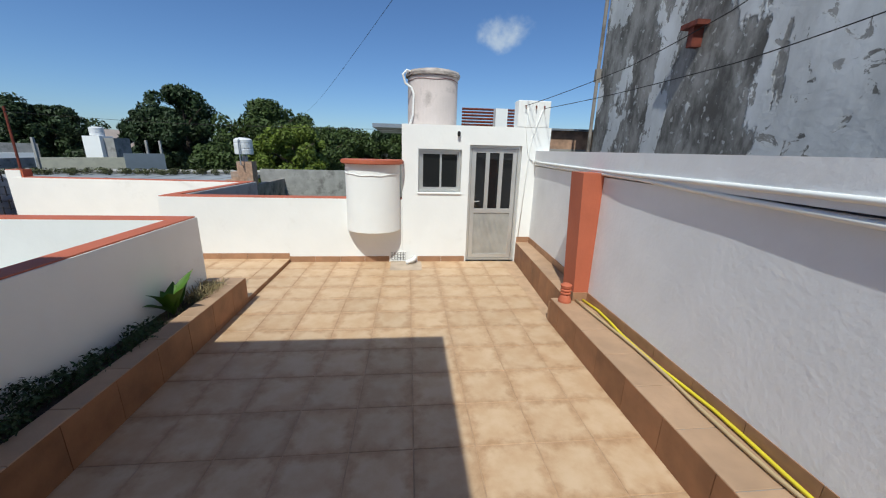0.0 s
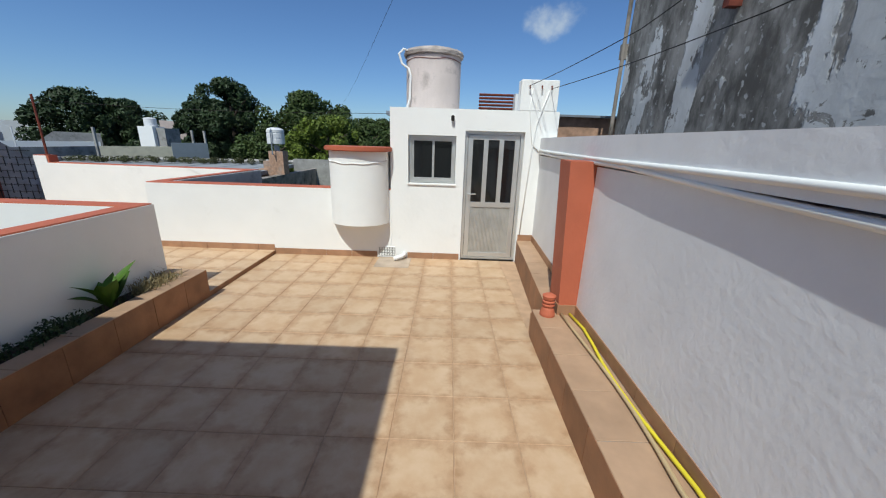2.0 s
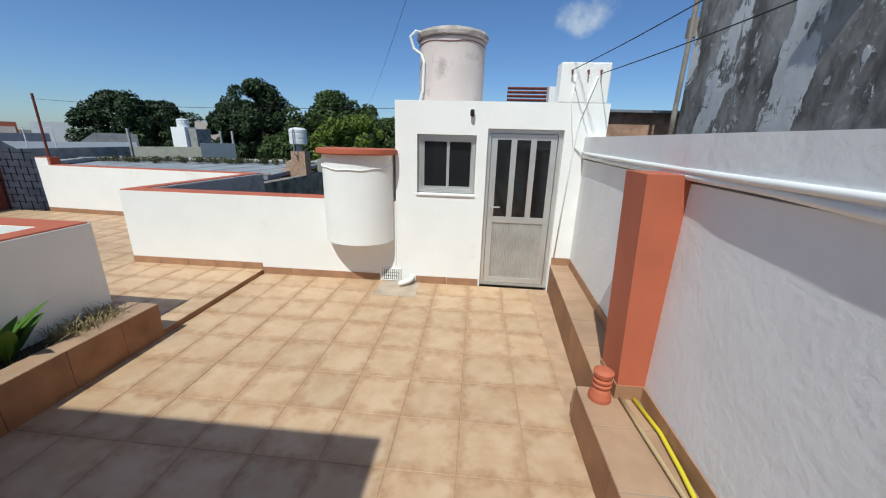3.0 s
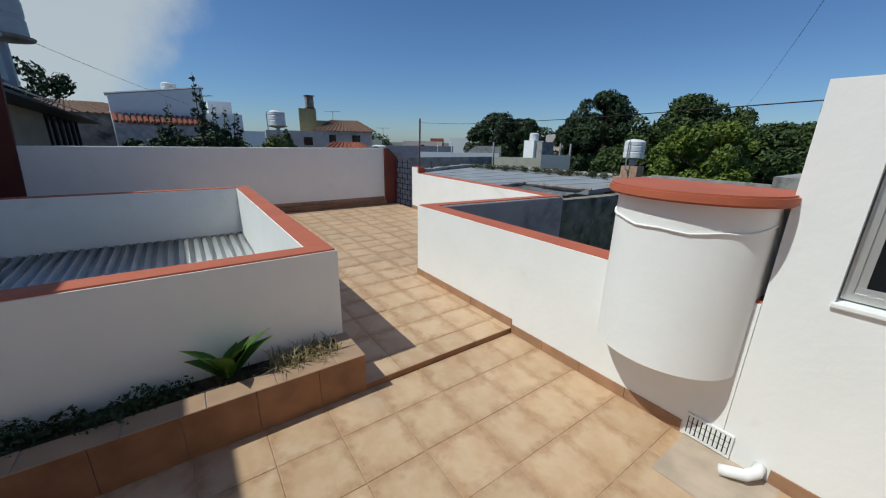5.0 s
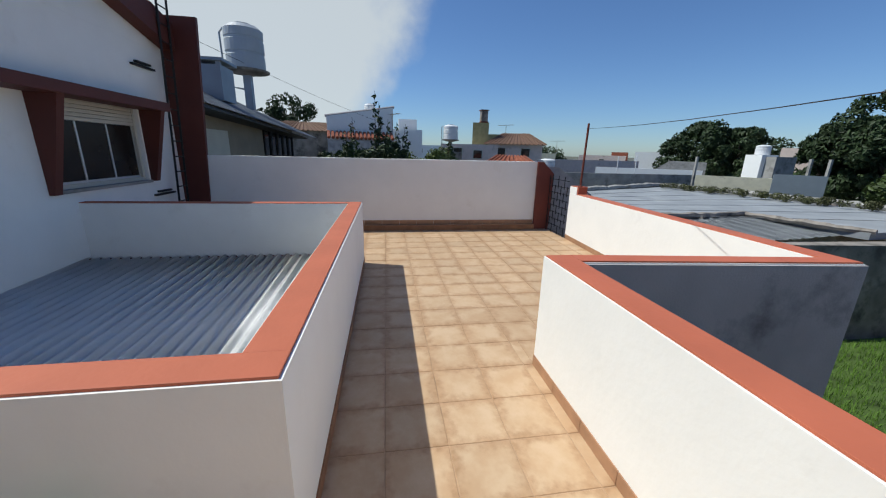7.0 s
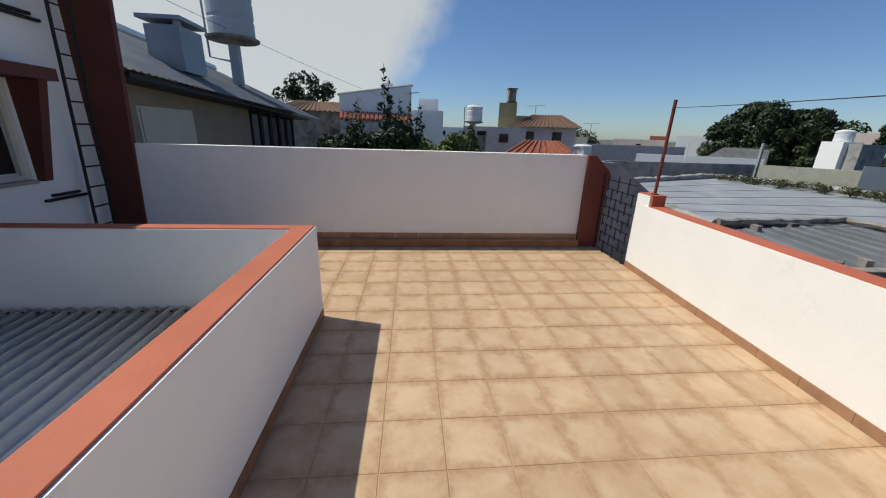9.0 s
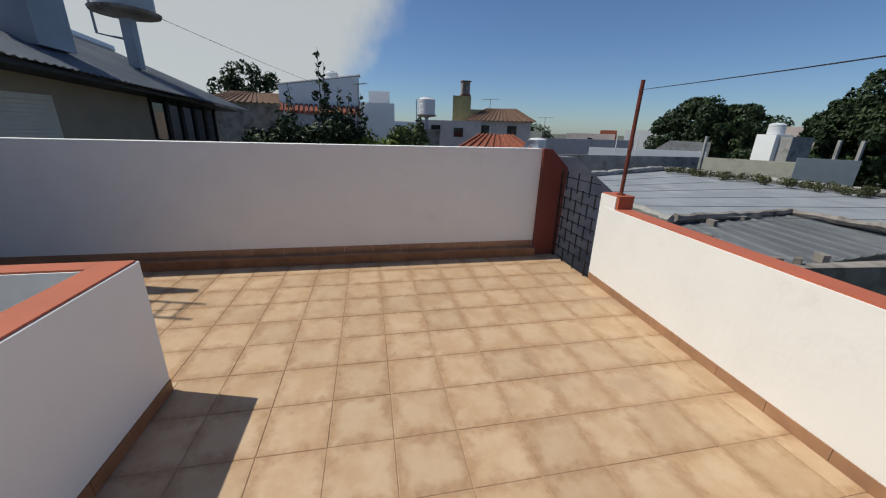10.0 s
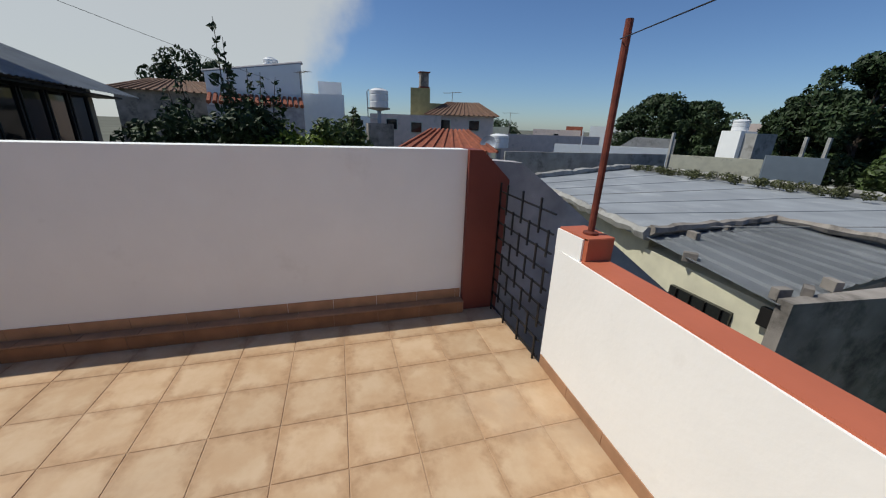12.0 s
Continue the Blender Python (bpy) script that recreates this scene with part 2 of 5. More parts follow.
for k in range(28):
    y = 0.68 + k * 0.115; t = lathe([(0.012, 0), (0.012, 0.006), (0.004, 0.012)], (-6.06, y, 0.262), 8); me = bpy.data.meshes.new("t"); t.to_mesh(me); bm.from_mesh(me); t.free(); bpy.data.meshes.remove(me)
link("screw", bm, RUST, e, "row of dark roof screws")["kind"] = "stuff"

# east wall: its top band leans out a little more towards the house
struct("wall_east", prism([(1.72, -3.0), (1.95, -3.0), (2.04, YW + 1.6), (1.85, YW + 1.6), (1.83, YW), (XE, 3.4), (XE - 0.008, 2.0)], "z", -0.3, 1.47), GREYW, "pale grey painted boundary wall")
random.seed(31)
edge = []
for k in range(58):
    y = YW - k * 0.15; f = max(0.0, min(1.0, (4.2 - y) / 2.5))
    edge.append(((1.83 - (YW - y) * 0.0443 if y > 3.4 else 1.735 - (3.4 - y) * 0.0045) - 0.014 - 0.024 * f + random.uniform(-0.0025, 0.0025), y))
band = prism([(1.95, edge[-1][1]), (2.02, YW)] + edge, "z", 1.485, 1.69)
struct("wall_east_band", band, GREYW, "projecting upper band of the boundary wall")
# west wall
struct("wall_west", boxes((XF - 0.2, XF, 0.6, 7.64, -3.0, 1.515)), WHITE, "white boundary wall seen against the light")
struct("baseboard_west", boxes((XF, XF + 0.10, 1.0, 7.64, U, U + 0.11)), SKIRT, "tiled ledge at the foot of the wall")
ped = prism([(7.64, -0.3), (7.98, -0.3), (8.02, 1.27), (7.76, 1.515), (7.64, 1.515)], "x", XF - 0.22, XF + 0.05)
struct("pier_west", ped, DKRED, "dark red painted pier beside the iron grille")

# ---- cabin ----
GLASS = mat("dark_glass", (0.012, 0.013, 0.014), 0.06, var=0.0, bump=0.0, spec=0.5)
DOORP = mat("ribbed_aluminium", (0.50, 0.50, 0.48), 0.4, 0.5, var=0.12, scale=6, bump=0.0)
PINK = mat("pale_pink_cement", (0.62, 0.54, 0.51), 0.85, var=0.08, scale=3, bump=0.2, dirt=(0.35, 0.30, 0.28), dirt_amt=0.18, dscale=3)
CY = YW
# front wall pieces round the window and the door
struct("wall_cabin", boxes((-0.135, 0.10, CY, CY + 0.15, -0.3, 2.01), (0.10, 0.725, CY, CY + 0.15, -0.3, 1.055), (0.10, 0.725, CY, CY + 0.15, 1.68, 2.01),
        (0.725, 0.84, CY, CY + 0.15, -0.3, 2.01), (0.84, 1.61, CY, CY + 0.15, 1.752, 2.01), (1.61, 2.02, CY, CY + 0.15, -0.3, 2.01),
        (-0.135, 0.02, CY + 0.15, 7.2, -0.3, 2.01), (1.87, 2.02, CY + 0.15, 7.2, -0.3, 2.01), (0.02, 1.87, 7.05, 7.2, -3.0, 2.01)), WHITE, "white painted walls of the small roof cabin")
struct("roof_cabin", boxes((0.02, 1.87, CY + 0.15, 7.05, 1.88, 1.985)), WHITE, "flat roof of the cabin")
struct("floor_cabin", boxes((0.02, 1.87, CY + 0.15, 7.05, -0.3, 0.0)), CEMENT)
struct("column_cabin", boxes((1.51, 1.98, CY - 0.002, CY + 0.2, 2.01, 2.375), bevel=0.012), WHITE, "white column above the cabin roof that carries cables")
def window(at, w, h):
    e = thing("window", at, "small two-pane sliding aluminium window with dark glass", "window"); del e["category"]; e["kind"] = "structure"
    x0, x1, z0, z1 = 0, w, 0, h
    f = 0.035
    part("window_frame", boxes((x0, x1, 0, 0.06, z0, z0 + f), (x0, x1, 0, 0.06, z1 - f, z1), (x0, x0 + f, 0, 0.06, z0 + f, z1 - f), (x1 - f, x1, 0, 0.06, z0 + f, z1 - f)), ALU, e)
    for k in (0, 1):
        a = f + k * (w / 2 - f - 0.015); b = a + w / 2 - f + 0.03; y = 0.012 + 0.02 * k; g = 0.03
        s = part("sash", boxes((a, b, y, y + 0.018, f, f + g), (a, b, y, y + 0.018, h - f - g, h - f), (a, a + g, y, y + 0.018, f + g, h - f - g), (b - g, b, y, y + 0.018, f + g, h - f - g), bevel=0.002), ALU, e)
        part("pane", boxes((a + g, b - g, y + 0.006, y + 0.01, f + g, h - f - g)), GLASS, s)
    return e
window((0.105, CY + 0.06, 1.07), 0.615, 0.605).name = "window_1"
struct("window_sill", boxes((0.09, 0.735, CY - 0.018, CY + 0.1, 1.04, 1.062), bevel=0.005), WHITE)
def door(at, w, h):
    e = thing("door_1", at, "", "door"); e["kind"] = "structure"; e["label"] = "closed ribbed aluminium door with three narrow dark panes"
    part("door_frame", boxes((0, 0.04, 0, 0.07, 0, h), (w - 0.04, w, 0, 0.07, 0, h), (0.04, w - 0.04, 0, 0.07, h - 0.04, h), (0.04, w - 0.04, 0, 0.07, 0, 0.03)), ALU, e)
    a, b, zb, zt = 0.045, w - 0.045, 0.035, h - 0.045; st = 0.065; mid = 0.75
    pw = (b - a - 2 * st); ws = (pw - 2 * 0.06) / 3
    bs = [(a, a + st, 0.01, 0.045, zb, zt), (b - st, b, 0.01, 0.045, zb, zt), (a + st, b - st, 0.01, 0.045, zt - 0.06, zt), (a + st, b - st, 0.01, 0.045, mid, mid + 0.07), (a + st, b - st, 0.01, 0.045, zb, zb + 0.06)]
    for k in (1, 2):
        x = a + st + k * ws + (k - 1) * 0.06; bs.append((x, x + 0.06, 0.01, 0.045, mid + 0.07, zt - 0.06))
    leaf = part("door_leaf", boxes(*bs, bevel=0.003), ALU, e)
    for k in range(3):
        x = a + st + k * (ws + 0.06); part("pane", boxes((x, x + ws, 0.022, 0.028, mid + 0.07, zt - 0.06)), GLASS, leaf)
    pb = bmesh.new(); n = 28; x0, x1 = a + st, b - st; vs = []
    for i in range(n * 2 + 1):
        x = x0 + (x1 - x0) * i / (2 * n); y = 0.02 + (0.006 if i % 2 else 0); vs.append((pb.verts.new((x, y, zb + 0.06)), pb.verts.new((x, y, mid))))
    for p, q in zip(vs, vs[1:]): pb.faces.new((p[0], q[0], q[1], p[1]))
    part("door_panel", pb, DOORP, leaf, "ribbed lower metal panel")
    hb = tube([(a + 0.03, 0.01, 0.93), (a + 0.03, -0.045, 0.93), (a + 0.13, -0.05, 0.935)], 0.008)
    part("door_handle", hb, ALU, leaf, "lever handle")
    part("lock_plate", boxes((a + 0.012, a + 0.05, 0.004, 0.01, 0.82, 0.98), bevel=0.002), ALU, leaf)
door((0.84, CY + 0.05, 0.005), 0.77, 1.745)

# half-round housing beside the cabin
hx, hr = -0.55, 0.385
e = thing("wall_housing", (0, 0, 0), "white half-round masonry housing with a terracotta rim on the terrace wall", "housing")
n = 72
def halfring(r, z0, z1, d=1.0):
    bm = bmesh.new(); lo, hi = [], []
    for i in range(n + 1):
        a = math.pi + math.pi * i / n; x, y = hx + r * math.cos(a), CY + 0.001 + r * d * math.sin(a)
        lo.append(bm.verts.new((x, y, z0))); hi.append(bm.verts.new((x, y, z1)))
    for k in range(n): bm.faces.new((lo[k], lo[k + 1], hi[k + 1], hi[k]))
    bx0 = [bm.verts.new((hx + r, CY + 0.3, z0)), bm.verts.new((hx - r, CY + 0.3, z0))]; bx1 = [bm.verts.new((hx + r, CY + 0.3, z1)), bm.verts.new((hx - r, CY + 0.3, z1))]
    bm.faces.new((lo[-1], bx0[0], bx1[0], hi[-1])); bm.faces.new((bx0[0], bx0[1], bx1[1], bx1[0])); bm.faces.new((bx0[1], lo[0], hi[0], bx1[1]))
    bm.faces.new(hi + bx1); bm.faces.new((lo + bx0)[::-1])
    bmesh.ops.recalc_face_normals(bm, faces=bm.faces)
    return bm
part("housing_body", halfring(hr, 0.515, 1.46, 0.86), WHITE, e)
rim = halfring(hr + 0.055, 1.46, 1.515, 0.9)
bmesh.ops.bevel(rim, geom=[x for x in rim.edges if x.calc_face_angle(0) > 1.2], offset=0.01, segments=2, affect="EDGES")
part("rim_slab", rim, TERRA, e, "terracotta painted top slab")
pts = [(hx - hr * 1.01 * math.cos(a), CY - (hr * 0.86 + 0.006) * math.sin(a), 1.36 - 0.05 * math.sin(a * 1.0) + 0.006 * math.sin(9 * a)) for a in [i * math.pi / 18 for i in range(19)]]
part("painted_cord", tube(pts, 0.006, 6), WHITE, e)

# round water tank on the cabin roof
e = thing("water_tank", (0.36, 6.70, 1.985), "old pale pink round cement water tank with a rough lid", "water tank"); e.scale = (1.07, 1.07, 1.07)
part("tank_body", lathe([(0.37, 0.0), (0.385, 0.02), (0.385, 0.74), (0.37, 0.76)], seg=48), PINK, e, smooth=False)
lid = lathe([(0.38, 0.76), (0.415, 0.765), (0.42, 0.80), (0.40, 0.83), (0.36, 0.845), (0.0, 0.85)], seg=40)
for v in lid.verts: v.co += Vector((random.uniform(-.006, .006), random.uniform(-.006, .006), random.uniform(-.004, .004)))
part("tank_lid", lid, mat("weathered_cement_lid", (0.40, 0.35, 0.32), 0.95, var=0.3, scale=8, bump=0.4), e)
part("tank_wire", tube([(0.39 * math.cos(a), 0.39 * math.sin(a), 0.70 + 0.01 * math.sin(5 * a)) for a in [i * math.pi / 16 for i in range(33)]], 0.004, 5), RUST, e)
part("tank_pipe", tube([(-0.30, -0.20, 0.80), (-0.40, -0.24, 0.82), (-0.46, -0.25, 0.76), (-0.42, -0.24, 0.64), (-0.33, -0.25, 0.58), (-0.30, -0.27, 0.50), (-0.31, -0.27, 0.20), (-0.37, -0.24, 0.02)], 0.016, 8), PVC, e, "bent white overflow hose")

# drain, pipes, fittings
e = thing("wall_vent", (-0.20, CY - 0.004, 0.012), "small white slotted ventilation grille at the foot of the wall", "vent")
part("vent_frame", boxes((-0.12, 0.12, -0.01, 0.003, 0, 0.012), (-0.12, 0.12, -0.01, 0.003, 0.138, 0.15), (-0.12, -0.108, -0.01, 0.003, 0.012, 0.138), (0.108, 0.12, -0.01, 0.003, 0.012, 0.138)), PVC, e)
part("vent_backing", boxes((-0.108, 0.108, -0.001, 0.002, 0.012, 0.138)), BLACK, e)
for r in range(3):
    for k in range(9): part("slat", boxes((-0.102 + k * 0.0235, -0.086 + k * 0.0235, -0.008, -0.001, 0.018 + r * 0.041, 0.052 + r * 0.041)), PVC, e)
e = thing("drain_elbow", (0.02, CY, 0.0), "white plastic drain elbow coming out of the wall", "pipe")
part("elbow", tube([(0.03, 0.02, 0.065), (0.03, -0.07, 0.065), (0.0, -0.12, 0.055), (-0.06, -0.15, 0.045), (-0.1, -0.16, 0.03)], 0.03, 12), PVC, e, smooth=True)
struct("patch_floor", boxes((-0.31, 0.15, 5.12, CY, 0.0, 0.0035)), mat("patch_cement", (0.44, 0.35, 0.27), 0.9, var=0.15, scale=6, bump=0.2), "pale tan cement patch in front of the drain")
e = thing("wall_lamp", (0.67, CY, 1.89), "small dark outdoor spotlight above the window", "lamp")
part("lamp_base", boxes((-0.015, 0.015, -0.02, 0.0, -0.02, 0.05)), PVC, e); part("lamp_head", lathe([(0.012, -0.03), (0.022, -0.02), (0.022, 0.03), (0.01, 0.04)], (0, -0.035, 0), 12), BLACK, e)
def pipe_run(pts, r, label):
    e = thing("wall_pipe", (0, 0, 0), label, "pipe"); part("pipe", tube(pts, r, 8), PVC, e, smooth=True); return e
pipe_run([(1.812, 5.53, 1.535), (1.799, 5.2, 1.53), (1.742, 4.0, 1.525), (1.703, 3.0, 1.525), (1.692, 2.2, 1.53), (1.685, 1.4, 1.535), (1.672, -0.5, 1.545)], 0.016, "long white painted pipe along the boundary wall")
pipe_run([(1.812, 5.5, 1.505), (1.778, 4.6, 1.495), (1.719, 3.4, 1.50), (1.712, 2.9, 1.50), (1.704, 2.5, 1.485), (1.704, 2.0, 1.465), (1.698, 1.4, 1.45), (1.69, -0.5, 1.43)], 0.017, "sagging white painted pipe below the upper one")
pipe_run([(1.65, CY - 0.01, 2.27), (1.64, CY - 0.012, 2.0), (1.68, CY - 0.012, 1.75), (1.71, CY - 0.012, 1.6), (1.79, CY - 0.015, 1.53)], 0.006, "thin white painted cable down the cabin column")
pipe_run([(1.86, CY - 0.01, 2.25), (1.80, CY - 0.012, 2.05), (1.74, CY - 0.012, 1.85), (1.71, CY - 0.012, 1.55), (1.65, CY - 0.012, 0.4)], 0.008, "thin white painted cable beside the cabin door")
for x in (1.61, 1.76, 1.88):
    e = thing("cable_hook", (x, CY - 0.002, 2.30), "small rusty cable hook on the column", "hook"); part("hook", tube([(0, 0, 0), (0, -0.03, 0), (0, -0.035, -0.04)], 0.008, 6), RUST, e)

# buttress and ledges
rib = prism([(1.79, 0.26), (1.53, 0.34), (1.53, 0.345), (1.53, 1.505), (1.79, 1.505)], "y", 3.42, 3.67)
e = thing("buttress", (0, 0, 0), "orange terracotta painted buttress against the boundary wall", "buttress"); e["kind"] = "structure"
for v in rib.verts:
    if v.co.x < 1.6: v.co.x = 1.588 if v.co.z < 0.5 else 1.535
part("buttress_body", rib, TERRA, e)
part("buttress_foot", boxes((1.581, 1.78, 3.413, 3.678, 0.255, 0.345)), SKIRT, e)

# house
HY = 0.6
hw = struct("house_wall", boxes((-8.6, -7.66, -6, HY, -3.0, 3.4), (-7.66, -5.95, -6, HY, -3.0, 1.09), (-7.66, -5.95, -6, HY, 2.24, 3.4), (-5.95, -2.18, -6, HY, -3.0, 3.4), (-7.66, -5.95, -6, HY - 0.5, 1.09, 2.24)), WHITE, "white house wall in shade")
struct("house_body", boxes((-2.18, -0.6, -6, -1.6, -3.0, 3.36)), WHITE)
struct("house_gable", prism([(-8.6, 3.2), (-6.0, 3.2), (-6.0, 3.4), (-6.0, 3.80), (-7.0, 3.80), (-8.6, 3.40)], "y", HY - 0.2, HY + 0.003), WHITE, "white gable end of the house wall")
struct("roof_house", prism([(-8.75, 3.22), (-6.9, 3.68), (-6.0, 3.36), (-0.45, 3.36), (-0.45, 3.82), (-8.1, 3.82), (-8.75, 3.64)], "y", -6, 0.83), DKRED_SHADED, "dark red fascia of the flat house roof")
def fin(name, x, w, top, bot, z0, z1, label):
    e = thing(name, (0, 0, 0), label, "fin"); e["kind"] = "structure"
    part("fin_body", prism([(HY, z0), (HY + bot, z0), (HY + top, z1), (HY, z1)], "x", x, x + w), DKRED_SHADED, e)
fin("fin_window", -5.93, 0.1, 0.32, 0.06, 1.09, 2.2, "dark red tapering fin beside the house window")
fin("fin_window", -7.80, 0.1, 0.32, 0.08, 1.11, 2.2, "dark red tapering fin beside the house window")
struct("window_canopy", boxes((-7.90, -4.3, HY, 0.96, 2.2, 2.33), bevel=0.006), DKRED_SHADED, "dark red concrete slab over the window")
fin("pier_house", -8.68, 0.075, 0.62, 0.37, -0.3, 3.80, "dark red tapering pier at the house corner")
DIMGLASS = mat("dim_brown_glass", (0.022, 0.015, 0.012), 0.25, var=0.2, bump=0.0, spec=0.2)
CREAM = mat("cream_shutter", (0.55, 0.52, 0.44), 0.6, var=0.05, bump=0.0)
def shutter_window(at, w, h, roll, name, label, cols=3):
    e = thing(name, at, label, ""); del e["category"]; e["kind"] = "structure"
    part("window_frame", boxes((0, w, 0, 0.08, 0, 0.05), (0, w, 0, 0.08, h - 0.04, h), (0, 0.05, 0, 0.08, 0.05, h - 0.04), (w - 0.05, w, 0, 0.08, 0.05, h - 0.04)), CREAM, e)
    sh = part("shutter", boxes(*[(0.05, w - 0.05, 0.05, 0.075, h - 0.04 - (k + 1) * 0.05, h - 0.044 - k * 0.05) for k in range(roll)], bevel=0.006), CREAM, e, "partly lowered cream roller shutter")
    if cols:
        cw = (w - 0.1) / cols; zt = h - 0.04 - roll * 0.05
        for k in range(cols):
            x = 0.05 + k * cw
            s = part("sash", boxes((x, x + 0.014, 0.02, 0.045, 0.05, zt), (x + cw - 0.014, x + cw, 0.02, 0.045, 0.05, zt), (x + 0.014, x + cw - 0.014, 0.02, 0.045, 0.05, 0.08)), ALU, e)
            part("pane", boxes((x + 0.014, x + cw - 0.014, 0.03, 0.035, 0.08, zt)), DIMGLASS, s)
    return e
shutter_window((-7.655, HY - 0.13, 1.13), 1.70, 1.11, 5, "window_2", "three-pane house window with a cream roller shutter partly down")
struct("window_sill_house", boxes((-7.66, -5.95, HY - 0.3, HY + 0.05, 1.091, 1.13)), LTCEM)
# ladder
e = thing("ladder", (0, 0, 0), "black iron ladder fixed beside the dark red house pier", "ladder")
for x in (-8.17, -8.46):
    part("rail", tube([(x, HY + 0.09, U), (x, HY + 0.24, 3.3), (x, HY + 0.30, 4.6)], 0.018, 8), BLACK, e)
for k in range(16):
    z = 0.45 + k * 0.26; y = HY + 0.10 + (z - 0.2) * 0.0452; part("rung", tube([(-8.46, y, z), (-8.17, y, z)], 0.011, 6), BLACK, e)
for z in (2.85, 0.86):
    e2 = thing("wall_bracket", (-8.0, HY, z), "black iron bar bracket on the house wall", "bracket")
    part("bar", boxes((-0.25, 0.3, 0.0, 0.05, 0, 0.03)), BLACK, e2); part("bar", boxes((-0.15, 0.2, 0.0, 0.05, 0.05, 0.08)), BLACK, e2)

# iron grille in the gap beside the pier
e = thing("iron_grille", (0, 0, 0), "black welded iron bar grille closing the gap beside the parapet", "grille")
gx0, gx1, gz0, gz1 = XF + 0.06, -7.72, U + 0.03, 1.17; gy = 7.93
for k in range(9):
    z = gz0 + (gz1 - gz0) * k / 8; part("bar", boxes((gx0, gx1, gy, gy + 0.012, z, z + 0.012)), BLACK, e)
for c in range(7):
    x = gx0 + (gx1 - gx0) * (c + 0.3) / 6.6
    for k in range(8):
        if (k + c) % 2 == 0 or c == 0:
            z = gz0 + (gz1 - gz0) * k / 8; part("bar", boxes((x - 0.007, x + 0.007, gy - 0.013, gy - 0.001, z - 0.03, z + (0.22 if k == 7 else 0.165))), BLACK, e)
DKSTONE = mat("dark_render", (0.38, 0.355, 0.355), 0.9, var=0.25, scale=4, bump=0.3)
struct("wall_stair", prism([(7.9, -3.0), (12.6, -3.0), (12.6, -1.75), (10.42, -0.18), (8.21, 1.40), (7.9, 1.42)], "x", -8.95, -8.75), DKSTONE, "dark sloping wall of the outside stair")
struct("wall_stair_back", boxes((-8.75, -7.45, 8.9, 9.1, -3.0, 0.4)), DKSTONE)
# rusty pole on the raised end
e = thing("pole", (-7.51, 8.05, 1.102), "rusty red iron pole standing on the parapet end", "pole")
part("pole_bar", tube([(0, 0, 0), (-0.01, 0.02, 1.14)], 0.02, 10), RUST, e)
part("pole_foot", lathe([(0.045, 0), (0.045, 0.012), (0.02, 0.02)], seg=12), RUST, e)

# planter
struct("planter", boxes((-1.95, -1.803, -3.0, 4.07, -0.2, 0.284), (-2.18, -1.95, 3.965, 4.07, -0.2, 0.284)), LTCEM, "masonry planter core")
struct("planter_soil", boxes((-2.18, -1.95, -3.0, 3.965, -0.2, 0.24)), SOIL, "dark dry planter soil")
struct("step", boxes((-1.815, -1.80, 4.08, YW, -0.1, U - 0.006)), RISER_SHADED, "brown step riser")
struct("ledge", boxes((1.402, XE, -3.0, 3.50, -0.2, 0.25)), LTCEM, "masonry ledge core")
struct("ledge_far", prism([(1.628, YW), (1.84, YW), (1.74, 3.50), (1.505, 3.50)], "z", -0.2, 0.305), LTCEM, "masonry ledge core")
e = thing("roof_vent_cap", (1.50, 3.41, 0.257), "small terracotta clay vent pot on the ledge", "vent pot")
part("pot", lathe([(0.062, 0), (0.062, 0.02), (0.05, 0.06), (0.042, 0.075), (0.042, 0.085), (0.052, 0.09), (0.052, 0.1), (0.042, 0.105), (0.042, 0.115), (0.052, 0.12), (0.052, 0.13), (0.042, 0.135), (0.042, 0.145), (0.05, 0.15), (0.055, 0.175), (0.03, 0.19), (0.0, 0.192)], seg=24), TERRA, e, smooth=False)
def hose(name, x0, col, label, r, z, seed):
    random.seed(seed)
    pts = [(x0 + 0.02 * math.sin(i * 0.9 + seed) + random.uniform(-.006, .006), 3.38 - i * 0.22, z) for i in range(28)]
    pts[0] = (pts[0][0] - 0.02, 3.40, z)
    e = thing(name, (0, 0, 0), label, "hose"); part("hose_tube", tube(pts, r, 8), mat(name + "_plastic", col, 0.4, var=0.05, bump=0.0), e, smooth=True)
hose("garden_hose", 1.69, (0.72, 0.60, 0.04), "bright yellow garden hose lying on the tiled ledge", 0.011, 0.274, 1)
hose("old_hose", 1.65, (0.48, 0.36, 0.2), "faded tan garden hose lying on the tiled ledge", 0.011, 0.274, 4)
e = thing("corner_pipe", (1.50, 3.54, 0.0), "short tiled block at the ledge end", "block"); part("block", boxes((-0.1, 0.02, -0.03, 0.012, 0, 0.20)), SKIRT, e)

